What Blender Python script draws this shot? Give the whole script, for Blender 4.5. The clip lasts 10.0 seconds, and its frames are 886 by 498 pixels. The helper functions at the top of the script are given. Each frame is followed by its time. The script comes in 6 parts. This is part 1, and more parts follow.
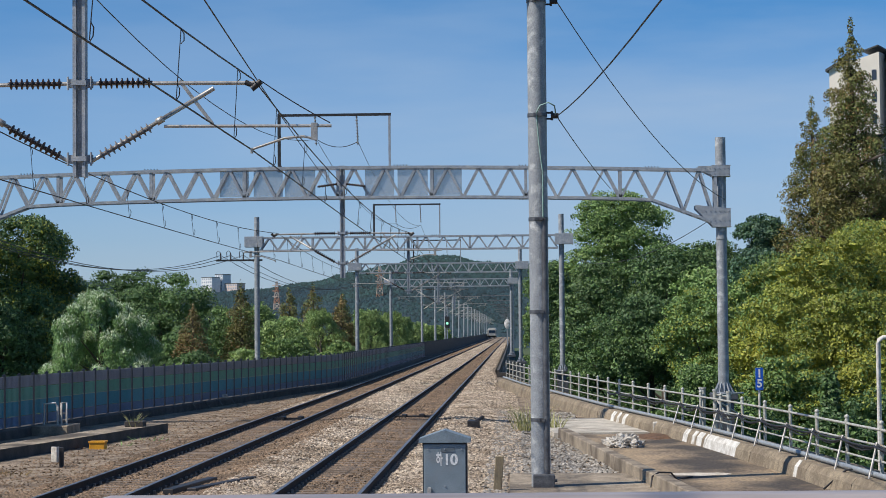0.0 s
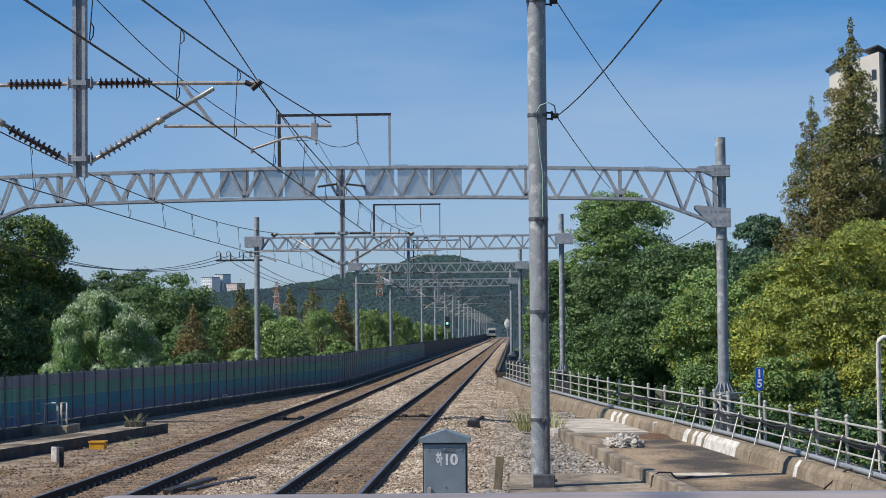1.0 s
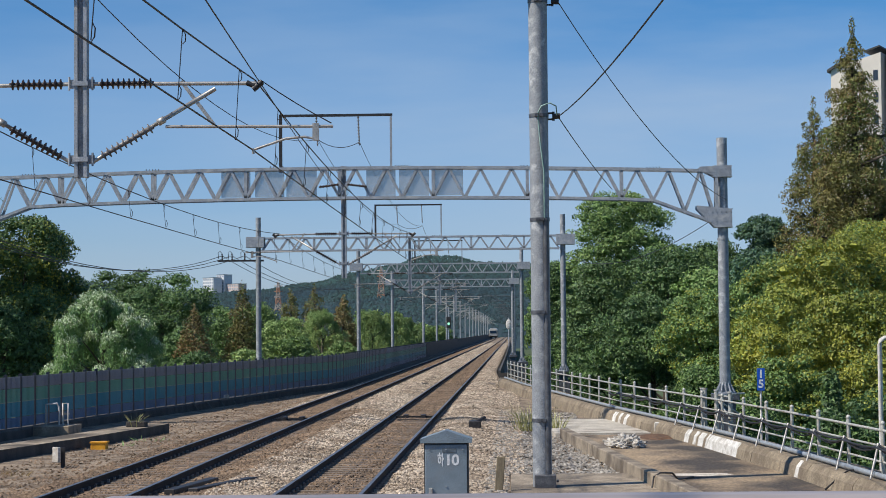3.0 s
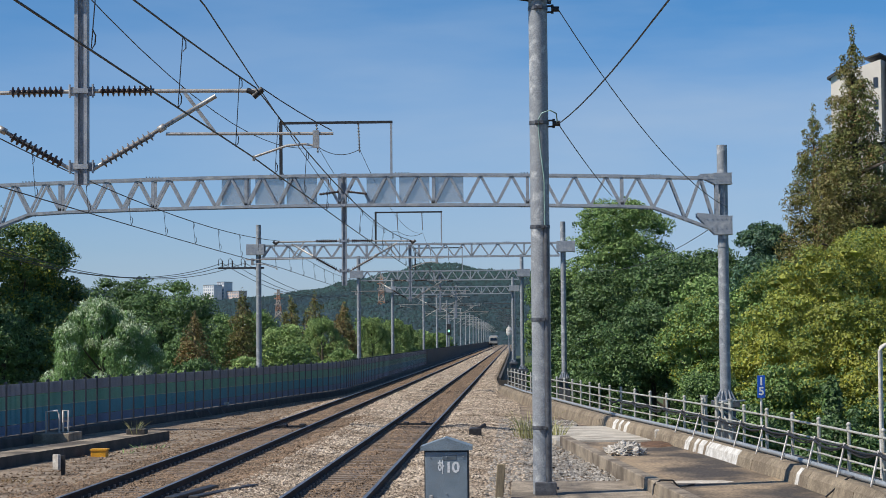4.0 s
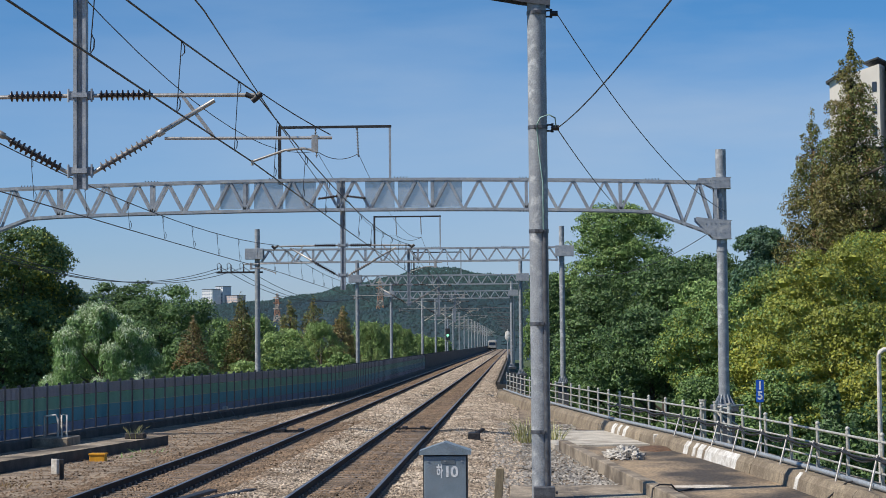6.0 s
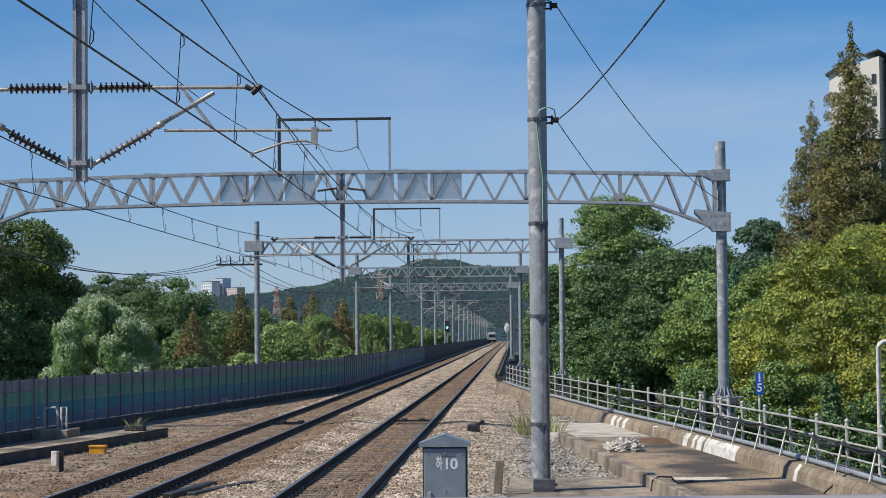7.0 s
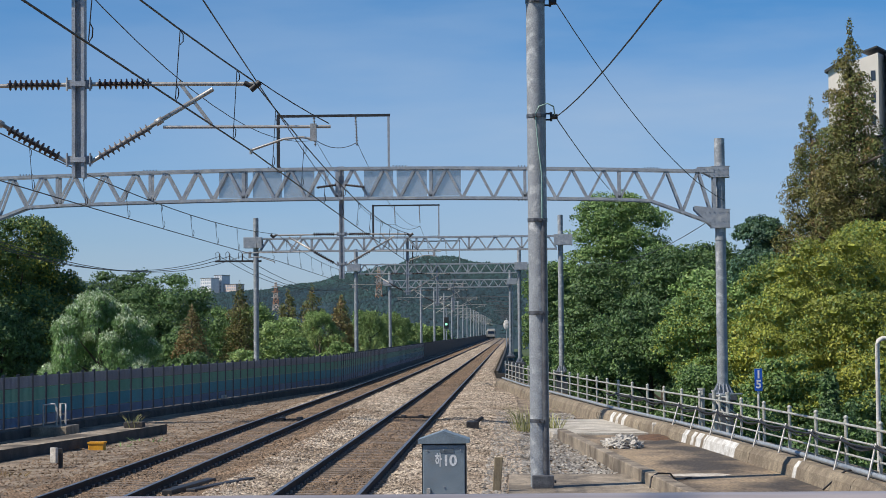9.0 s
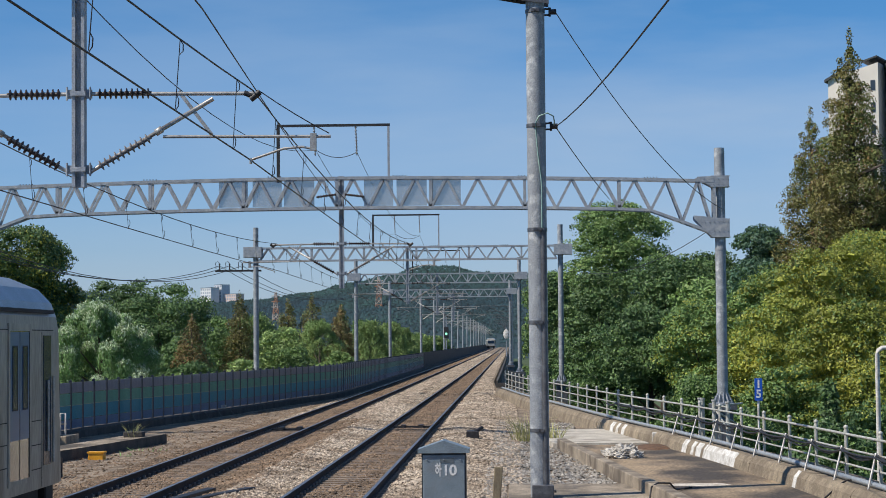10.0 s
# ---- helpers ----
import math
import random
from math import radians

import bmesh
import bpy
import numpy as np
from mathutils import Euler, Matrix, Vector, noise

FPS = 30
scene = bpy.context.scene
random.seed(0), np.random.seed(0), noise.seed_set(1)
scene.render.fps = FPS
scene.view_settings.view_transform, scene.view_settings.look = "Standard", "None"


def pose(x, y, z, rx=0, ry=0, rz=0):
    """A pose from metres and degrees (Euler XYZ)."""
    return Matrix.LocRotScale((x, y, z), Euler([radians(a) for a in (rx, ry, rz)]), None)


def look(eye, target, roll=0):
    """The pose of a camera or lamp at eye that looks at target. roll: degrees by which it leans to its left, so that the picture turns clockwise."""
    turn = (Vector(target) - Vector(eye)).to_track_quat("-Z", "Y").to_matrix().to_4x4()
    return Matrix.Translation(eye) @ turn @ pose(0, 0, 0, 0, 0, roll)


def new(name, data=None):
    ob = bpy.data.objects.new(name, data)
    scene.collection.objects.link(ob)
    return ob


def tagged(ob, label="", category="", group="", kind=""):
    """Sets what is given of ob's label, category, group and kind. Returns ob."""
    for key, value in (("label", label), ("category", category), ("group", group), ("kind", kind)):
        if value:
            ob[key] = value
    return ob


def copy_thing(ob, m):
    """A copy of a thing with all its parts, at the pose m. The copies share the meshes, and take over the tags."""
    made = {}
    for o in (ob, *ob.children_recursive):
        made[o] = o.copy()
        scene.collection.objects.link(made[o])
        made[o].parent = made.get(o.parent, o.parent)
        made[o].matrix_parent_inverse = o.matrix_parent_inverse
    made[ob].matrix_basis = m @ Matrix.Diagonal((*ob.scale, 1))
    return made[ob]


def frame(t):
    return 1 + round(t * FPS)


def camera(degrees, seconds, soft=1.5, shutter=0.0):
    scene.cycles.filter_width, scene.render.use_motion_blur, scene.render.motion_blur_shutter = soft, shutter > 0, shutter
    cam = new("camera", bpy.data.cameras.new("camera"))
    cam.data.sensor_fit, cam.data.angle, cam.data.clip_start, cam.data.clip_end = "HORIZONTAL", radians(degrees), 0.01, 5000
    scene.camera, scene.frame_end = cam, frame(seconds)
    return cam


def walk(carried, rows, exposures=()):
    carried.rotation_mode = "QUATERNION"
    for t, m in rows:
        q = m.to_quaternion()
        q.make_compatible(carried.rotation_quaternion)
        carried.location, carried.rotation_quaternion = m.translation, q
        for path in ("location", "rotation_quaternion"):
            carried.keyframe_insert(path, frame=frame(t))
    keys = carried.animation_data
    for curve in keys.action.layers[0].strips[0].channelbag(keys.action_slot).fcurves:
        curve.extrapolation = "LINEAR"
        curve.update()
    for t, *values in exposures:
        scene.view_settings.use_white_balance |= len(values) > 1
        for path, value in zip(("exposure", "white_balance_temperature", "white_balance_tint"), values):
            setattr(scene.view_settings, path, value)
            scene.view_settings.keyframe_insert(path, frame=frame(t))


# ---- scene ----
cam = camera(25.25, 10.0, soft=0.8)
EYE = (0.0, 0.0, 2.8)
# seconds, yaw and pitch in hundredths of a degree away from the first pose
TURNS = [(0, 0.0, 0.0), (0.5, 0.0, 0.0), (1.0, 0.0, 0.0), (1.2, 0.0, -0.8), (1.4, 1.6, -4.9), (1.5, 2.5, -7.2), (1.7, 3.3, -6.9), (1.9, 5.7, -7.4), (2.0, 7.5,
         -2.6), (2.1, 6.5, -2.0), (2.2, 5.7, -4.9), (2.4, 5.2, -12.1), (2.5, 4.9, -10.0), (2.6, 4.4, -6.5), (2.7, 4.1, -3.6), (3.8, 4.6, 14.7), (4.0,
         4.9, 22.3), (4.2, 4.9, 23.9), (4.3, 4.9, 25.5), (4.5, 4.9, 33.9), (4.7, 4.6, 37.7), (5.0, 4.9, 35.2), (5.2, 3.9, 33.7), (5.5, 2.5, 37.7),
         (5.7, 1.6, 38.0), (6.8, 0.7, 15.2), (7.0, 0.0, 12.3), (7.2, -0.2, 9.8), (7.5, -0.2, 7.4), (8.0, -0.3, 3.3), (8.2, -0.8, 1.3), (8.5, -1.5,
         -2.0), (8.7, -1.8, -2.3), (9.0, -2.6, 2.5), (9.3, -2.9, 6.5), (9.5, -3.3, 10.5), (9.6, -3.3, 14.7), (9.7, -3.1, 30.3), (9.8, -3.1, 37.7),
         (9.9, -2.9, 34.7), (10.0, -2.9, 30.3)]
walk(cam, [(t, pose(*EYE, 90 + 2.374 + p / 100, 0.5, 2.027 + y / 100)) for t, y, p in TURNS])

# ---- light ----
SUN_DIR = Vector((-0.60, -0.27, 0.77)).normalized()
world = bpy.data.worlds.new("world")
scene.world = world
world.use_nodes = True
wt = world.node_tree
sky = wt.nodes.new("ShaderNodeTexSky")
sky.sky_type = "NISHITA"
sky.sun_disc = False
sky.sun_elevation = math.asin(SUN_DIR.z)
sky.sun_rotation = math.atan2(SUN_DIR.x, SUN_DIR.y) % (2 * math.pi)
sky.air_density, sky.dust_density, sky.ozone_density = 1.0, 0.3, 2.0
bg = wt.nodes["Background"]
bg.inputs["Strength"].default_value = 0.11
# thin high cloud over a clear blue sky
tco = wt.nodes.new("ShaderNodeTexCoord")
wmap = wt.nodes.new("ShaderNodeMapping")
wmap.inputs["Scale"].default_value = (5.0, 5.0, 26.0)
wmap.inputs["Rotation"].default_value = (0.12, 0.10, 0)
wnoise = wt.nodes.new("ShaderNodeTexNoise")
wnoise.inputs["Scale"].default_value, wnoise.inputs["Detail"].default_value = 1.0, 6.0
wramp = wt.nodes.new("ShaderNodeMapRange")
wramp.inputs[1].default_value, wramp.inputs[2].default_value, wramp.inputs[4].default_value = 0.42, 0.72, 0.42
tint = wt.nodes.new("ShaderNodeMix")
tint.data_type, tint.blend_type = "RGBA", "MULTIPLY"
tint.inputs[0].default_value = 1.0
sep = wt.nodes.new("ShaderNodeSeparateXYZ")
high = wt.nodes.new("ShaderNodeMapRange")
high.inputs[1].default_value, high.inputs[2].default_value = 0.0, 0.20
air = wt.nodes.new("ShaderNodeMix")
air.data_type = "RGBA"
air.inputs[6].default_value, air.inputs[7].default_value = (0.585, 0.715, 1.09, 1), (0.225, 0.575, 0.90, 1)
wt.links.new(tco.outputs["Generated"], sep.inputs[0])
wt.links.new(sep.outputs[2], high.inputs[0])
wt.links.new(high.outputs[0], air.inputs[0])
wt.links.new(air.outputs[2], tint.inputs[7])
cloud = wt.nodes.new("ShaderNodeMix")
cloud.data_type = "RGBA"
cloud.inputs[7].default_value = (3.7, 4.8, 6.3, 1)
wt.links.new(tco.outputs["Generated"], wmap.inputs[0])
wt.links.new(wmap.outputs[0], wnoise.inputs[0])
wt.links.new(wnoise.outputs[0], wramp.inputs[0])
wt.links.new(sky.outputs[0], tint.inputs[6])
veil_e, veil_z = wt.nodes.new("ShaderNodeMapRange"), wt.nodes.new("ShaderNodeMapRange")
veil_e.inputs[1].default_value, veil_e.inputs[2].default_value, veil_e.inputs[3].default_value, veil_e.inputs[4].default_value = -0.22, 0.12, 0.45, 1.0
veil_z.inputs[1].default_value, veil_z.inputs[2].default_value, veil_z.inputs[3].default_value, veil_z.inputs[4].default_value = 0.115, 0.155, 0.30, 0.0
wt.links.new(sep.outputs[0], veil_e.inputs[0])
wt.links.new(sep.outputs[2], veil_z.inputs[0])
thin, sheet = wt.nodes.new("ShaderNodeMath"), wt.nodes.new("ShaderNodeMath")
thin.operation, sheet.operation = "ADD", "MULTIPLY"
wt.links.new(wramp.outputs[0], thin.inputs[0])
wt.links.new(veil_z.outputs[0], thin.inputs[1])
wt.links.new(thin.outputs[0], sheet.inputs[0])
wt.links.new(veil_e.outputs[0], sheet.inputs[1])
wt.links.new(sheet.outputs[0], cloud.inputs[0])
wt.links.new(tint.outputs[2], cloud.inputs[6])
wt.links.new(cloud.outputs[2], bg.inputs["Color"])
sun = new("sun", bpy.data.lights.new("sun", "SUN"))
sun.data.energy, sun.data.angle, sun.data.color = 5.0, radians(0.53), (1.0, 0.93, 0.82)
sun.matrix_world = look(SUN_DIR * 60, (0, 0, 0))
scene.view_settings.exposure = 0.0


# ---- materials ----
def material(name, c0, c1=None, rough=0.7, metal=0.0, grain=8.0, bump=0.0, bump_scale=60.0, fine=0.25, island=0.0, stretch=(1, 1, 1), c2=None, stain=1.2, random_obj=0.0, translucent=0.0, stain_at=(0.52, 0.68)):
    """Two colours mixed by noise at two scales, with bump; c2: stains with a shape of their own."""
    m = bpy.data.materials.new(name)
    m.use_nodes = True
    t = m.node_tree
    n, l = t.nodes, t.links
    p = n["Principled BSDF"]
    p.inputs["Roughness"].default_value = rough
    p.inputs["Metallic"].default_value = metal
    c1 = c1 or tuple(v * 0.75 for v in c0)
    tc = n.new("ShaderNodeTexCoord")
    mp = n.new("ShaderNodeMapping")
    mp.inputs["Scale"].default_value = stretch
    l.new(tc.outputs["Object"], mp.inputs["Vector"])

    def noise_node(scale, detail=4.0):
        q = n.new("ShaderNodeTexNoise")
        q.inputs["Scale"].default_value = scale
        q.inputs["Detail"].default_value = detail
        l.new(mp.outputs[0], q.inputs["Vector"])
        return q

    def mix(a, b, f, kind="MIX"):
        q = n.new("ShaderNodeMix")
        q.data_type, q.blend_type = "RGBA", kind
        for s, v in ((6, a), (7, b), (0, f)):
            if isinstance(v, bpy.types.NodeSocket):
                l.new(v, q.inputs[s])
            else:
                q.inputs[s].default_value = (*v, 1) if isinstance(v, tuple) else v
        return q.outputs[2]

    def ramp(sock, lo, hi):
        q = n.new("ShaderNodeMapRange")
        q.inputs[1].default_value, q.inputs[2].default_value = lo, hi
        l.new(sock, q.inputs[0])
        return q.outputs[0]

    big = noise_node(grain)
    col = mix(c0, c1, ramp(big.outputs[0], 0.35, 0.65))
    if c2:
        st = noise_node(stain, 6.0)
        col = mix(col, c2, ramp(st.outputs[0], *stain_at))
    small = noise_node(bump_scale, 3.0)
    if fine:
        g = n.new("ShaderNodeMapRange")
        g.inputs[1].default_value, g.inputs[2].default_value, g.inputs[3].default_value, g.inputs[4].default_value = 0.3, 0.7, 1 - fine, 1 + fine
        l.new(small.outputs[0], g.inputs[0])
        vm = n.new("ShaderNodeVectorMath")
        vm.operation = "SCALE"
        l.new(col, vm.inputs[0])
        l.new(g.outputs[0], vm.inputs[3])
        col = vm.outputs[0]
    for amount, node, out in ((island, "ShaderNodeNewGeometry", "Random Per Island"), (random_obj, "ShaderNodeObjectInfo", "Random")):
        if amount:
            gi = n.new(node)
            g = n.new("ShaderNodeMapRange")
            g.inputs[3].default_value, g.inputs[4].default_value = 1 - amount, 1 + amount
            l.new(gi.outputs[out], g.inputs[0])
            vm = n.new("ShaderNodeVectorMath")
            vm.operation = "SCALE"
            l.new(col, vm.inputs[0])
            l.new(g.outputs[0], vm.inputs[3])
            col = vm.outputs[0]
    l.new(col, p.inputs["Base Color"])
    if bump:
        b = n.new("ShaderNodeBump")
        b.inputs["Strength"].default_value = bump
        b.inputs["Distance"].default_value = 0.02
        l.new(small.outputs[0], b.inputs["Height"])
        l.new(b.outputs[0], p.inputs["Normal"])
    if translucent:
        tr = n.new("ShaderNodeBsdfTranslucent")
        l.new(col, tr.inputs[0])
        ms = n.new("ShaderNodeMixShader")
        ms.inputs[0].default_value = translucent
        l.new(p.outputs[0], ms.inputs[1])
        l.new(tr.outputs[0], ms.inputs[2])
        l.new(ms.outputs[0], n["Material Output"].inputs[0])
    return m


M_BALLAST = material("ballast", (0.34, 0.265, 0.19), (0.19, 0.145, 0.10), 0.95, grain=14, bump=0.9, bump_scale=22, fine=0.5, c2=(0.135, 0.10, 0.07), stain=1.3, stain_at=(0.46, 0.60))
M_STONE = material("stone", (0.46, 0.38, 0.295), (0.25, 0.19, 0.135), 0.9, grain=0.7, bump=0.3, bump_scale=40, island=0.6)
M_STONE_BROWN = material("stone_brown", (0.27, 0.185, 0.12), (0.15, 0.105, 0.07), 0.95, grain=0.9, bump=0.3, bump_scale=40, island=0.4)
M_STONE_GREY = material("stone_grey", (0.36, 0.33, 0.29), (0.19, 0.175, 0.155), 0.9, grain=0.8, bump=0.3, bump_scale=40, island=0.45)
M_RAIL_SIDE = material("rail_side", (0.052, 0.033, 0.025), (0.030, 0.021, 0.018), 0.95, 0.0, grain=3, bump=0.2, bump_scale=30)
M_RAIL_TOP = material("rail_top", (0.34, 0.33, 0.33), (0.22, 0.20, 0.19), 0.38, 0.8, grain=2, fine=0.1)
M_SLEEPER = material("sleeper", (0.24, 0.19, 0.15), (0.16, 0.12, 0.09), 0.9, grain=5, bump=0.2, random_obj=0.2)
M_CLIP = material("clip", (0.34, 0.30, 0.27), (0.18, 0.15, 0.13), 0.5, 0.3, grain=30)
M_CONC = material("concrete", (0.35, 0.29, 0.215), (0.22, 0.18, 0.135), 0.9, grain=2.5, bump=0.35, bump_scale=35, c2=(0.12, 0.095, 0.07), stain=1.1, stain_at=(0.46, 0.64))
M_CONC_WET = material("old_concrete", (0.37, 0.27, 0.165), (0.21, 0.16, 0.11), 0.88, grain=1.6, bump=0.6, bump_scale=24, fine=0.4, c2=(0.062, 0.050, 0.040), stain=0.9, stain_at=(0.39, 0.57), stretch=(0.6, 0.36, 1))
M_CONC_KERB = material("kerb_concrete", (0.31, 0.25, 0.175), (0.20, 0.16, 0.11), 0.92, grain=5, bump=0.6, bump_scale=30, fine=0.35, c2=(0.15, 0.115, 0.08), stain=1.4, stain_at=(0.44, 0.70), random_obj=0.12)
M_CONC_DIRTY = material("dirty_concrete", (0.36, 0.295, 0.22), (0.21, 0.17, 0.125), 0.9, grain=3.5, bump=0.6, bump_scale=35, fine=0.4, c2=(0.085, 0.070, 0.054), stain=0.8, stain_at=(0.46, 0.62), stretch=(0.9, 0.5, 1))
M_CONC_DARK = material("dark_concrete", (0.085, 0.078, 0.07), (0.045, 0.042, 0.04), 0.9, grain=2, bump=0.3, bump_scale=35)
M_WHITE = material("white_paint", (0.72, 0.70, 0.66), (0.50, 0.47, 0.42), 0.7, grain=4, bump=0.15, c2=(0.35, 0.31, 0.26), stain=3)
M_GALV = material("galvanised_steel", (0.340, 0.368, 0.410), (0.265, 0.290, 0.325), 0.65, 0.1, grain=6, bump=0.05, bump_scale=50, c2=(0.42, 0.43, 0.44), stain=4)
M_POLE = material("galvanised_tube", (0.300, 0.318, 0.340), (0.250, 0.266, 0.286), 0.62, 0.1, grain=5, bump=0.04, bump_scale=40, c2=(0.46, 0.47, 0.48), stain=4.5, stain_at=(0.55, 0.66))
M_GALV_DARK = material("weathered_steel", (0.16, 0.165, 0.175), (0.10, 0.10, 0.11), 0.5, 0.5, grain=8, bump=0.05)
M_ALU = material("pale_tube", (0.48, 0.46, 0.43), (0.33, 0.31, 0.29), 0.45, 0.5, grain=10)
M_DARK = material("dark_steel", (0.045, 0.043, 0.045), (0.025, 0.024, 0.026), 0.55, 0.3, grain=10)
M_INSUL = material("brown_porcelain", (0.050, 0.032, 0.028), (0.035, 0.024, 0.022), 0.25, grain=10, fine=0.1)
M_INSUL_G = material("grey_polymer", (0.20, 0.19, 0.19), (0.14, 0.13, 0.13), 0.4, grain=10, fine=0.1)
M_WIRE = material("wire", (0.045, 0.040, 0.040), (0.03, 0.028, 0.028), 0.5, 0.5, grain=3)
M_RAILING = material("railing_paint", (0.48, 0.48, 0.44), (0.36, 0.36, 0.325), 0.55, 0.1, grain=9, bump=0.08, c2=(0.27, 0.21, 0.15), stain=5)
M_CABINET = material("cabinet_paint", (0.225, 0.28, 0.325), (0.18, 0.23, 0.27), 0.45, 0.1, grain=4, bump=0.05, c2=(0.20, 0.23, 0.255), stain=3)
M_CABINET_D = material("cabinet_edge", (0.030, 0.034, 0.040), None, 0.5, 0.1)


# ---- shape helpers ----
def part(name, bm, mat, parent=None, label="", smooth=False):
    me = bpy.data.meshes.new(name)
    bm.to_mesh(me)
    bm.free()
    for q in (mat if isinstance(mat, (list, tuple)) else [mat]):
        me.materials.append(q)
    if smooth:
        for f in me.polygons:
            f.use_smooth = True
    ob = new(name, me)
    if parent:
        ob.parent = parent
    if label:
        ob["label"] = label
    return ob


def empty(name, m=None):
    ob = new(name)
    ob.matrix_basis = m or Matrix()
    return ob


def box(bm, lo, hi, mi=0, m=None):
    x0, y0, z0 = lo
    x1, y1, z1 = hi
    v = [bm.verts.new((m @ Vector(c)) if m else c) for c in ((x0, y0, z0), (x1, y0, z0), (x1, y1, z0), (x0, y1, z0), (x0, y0, z1), (x1, y0, z1), (x1, y1, z1), (x0, y1, z1))]
    for q in ((3, 2, 1, 0), (4, 5, 6, 7), (0, 1, 5, 4), (1, 2, 6, 5), (2, 3, 7, 6), (3, 0, 4, 7)):
        bm.faces.new([v[i] for i in q]).material_index = mi


def bbox(bm, lo, hi, bev=0.01, seg=1):
    """A box with rounded edges."""
    n0 = len(bm.verts)
    box(bm, lo, hi)
    bm.verts.ensure_lookup_table()
    vs = set(bm.verts[n0:])
    es = [e for e in bm.edges if e.verts[0] in vs]
    bmesh.ops.bevel(bm, geom=es, offset=bev, segments=seg, affect="EDGES", profile=0.5)


def basis(d):
    d = d.normalized()
    a = Vector((0, 0, 1)) if abs(d.z) < 0.9 else Vector((0, 1, 0))
    u = d.cross(a).normalized()
    return u, u.cross(d).normalized()


def cap_ends(bm, first, last):
    """Close a tube with ends of their own, so that its sides keep their true roundness."""
    bm.faces.new([bm.verts.new(v.co) for v in first])
    bm.faces.new([bm.verts.new(v.co) for v in reversed(last)])


def rod(bm, p0, p1, r, seg=8, r1=None, caps=True):
    p0, p1 = Vector(p0), Vector(p1)
    u, w = basis(p1 - p0)
    r1 = r if r1 is None else r1
    rings = []
    for p, q in ((p0, r), (p1, r1)):
        rings.append([bm.verts.new(p + (u * math.cos(a) + w * math.sin(a)) * q) for a in (2 * math.pi * i / seg for i in range(seg))])
    for i in range(seg):
        f = bm.faces.new((rings[0][i], rings[1][i], rings[1][(i + 1) % seg], rings[0][(i + 1) % seg]))
        f.smooth = True
    if caps:
        cap_ends(bm, rings[0], rings[1])


def pipe(bm, pts, r, seg=8):
    """A tube along points."""
    pts = [Vector(p) for p in pts]
    rings = []
    for i, p in enumerate(pts):
        d = pts[min(i + 1, len(pts) - 1)] - pts[max(i - 1, 0)]
        u, w = basis(d)
        rings.append([bm.verts.new(p + (u * math.cos(a) + w * math.sin(a)) * r) for a in (2 * math.pi * k / seg for k in range(seg))])
    for a, b in zip(rings, rings[1:]):
        for i in range(seg):
            bm.faces.new((a[i], b[i], b[(i + 1) % seg], a[(i + 1) % seg])).smooth = True
    cap_ends(bm, rings[0], rings[-1])


def lathe(bm, p0, p1, profile, seg=10):
    """Rings of (distance along, radius) about the line from p0 to p1."""
    p0, p1 = Vector(p0), Vector(p1)
    d = (p1 - p0).normalized()
    u, w = basis(d)
    rings = [[bm.verts.new(p0 + d * s + (u * math.cos(a) + w * math.sin(a)) * r) for a in (2 * math.pi * k / seg for k in range(seg))] for s, r in profile]
    for a, b in zip(rings, rings[1:]):
        for i in range(seg):
            bm.faces.new((a[i], b[i], b[(i + 1) % seg], a[(i + 1) % seg])).smooth = True
    cap_ends(bm, rings[0], rings[-1])


def angle_bar(bm, p0, p1, w=0.07, t=0.012):
    """A flat steel bar on edge from p0 to p1, seen from the front."""
    p0, p1 = Vector(p0), Vector(p1)
    d = (p1 - p0).normalized()
    s = Vector((d.z, 0, -d.x))
    y = Vector((0, 1, 0))
    v = []
    for p in (p0, p1):
        for a, b in ((-1, -1), (1, -1), (1, 1), (-1, 1)):
            v.append(bm.verts.new(p + s * a * w / 2 + y * b * t / 2))
    for q in ((0, 1, 2, 3), (7, 6, 5, 4), (0, 4, 5, 1), (1, 5, 6, 2), (2, 6, 7, 3), (3, 7, 4, 0)):
        bm.faces.new([v[i] for i in q])


def mesh_from(name, verts, faces, mats, mat_index=None, parent=None, smooth=False):
    me = bpy.data.meshes.new(name)
    verts = np.asarray(verts, dtype=np.float32)
    faces = np.asarray(faces, dtype=np.int32)
    k = faces.shape[1]
    me.vertices.add(len(verts))
    me.vertices.foreach_set("co", verts.ravel())
    me.loops.add(faces.size)
    me.loops.foreach_set("vertex_index", faces.ravel())
    me.polygons.add(len(faces))
    me.polygons.foreach_set("loop_start", np.arange(0, faces.size, k, dtype=np.int32))
    if mat_index is not None:
        me.polygons.foreach_set("material_index", np.asarray(mat_index, dtype=np.int32))
    me.polygons.foreach_set("use_smooth", np.full(len(faces), smooth))
    me.update(calc_edges=True)
    for q in mats:
        me.materials.append(q)
    ob = new(name, me)
    if parent:
        ob.parent = parent
    return ob


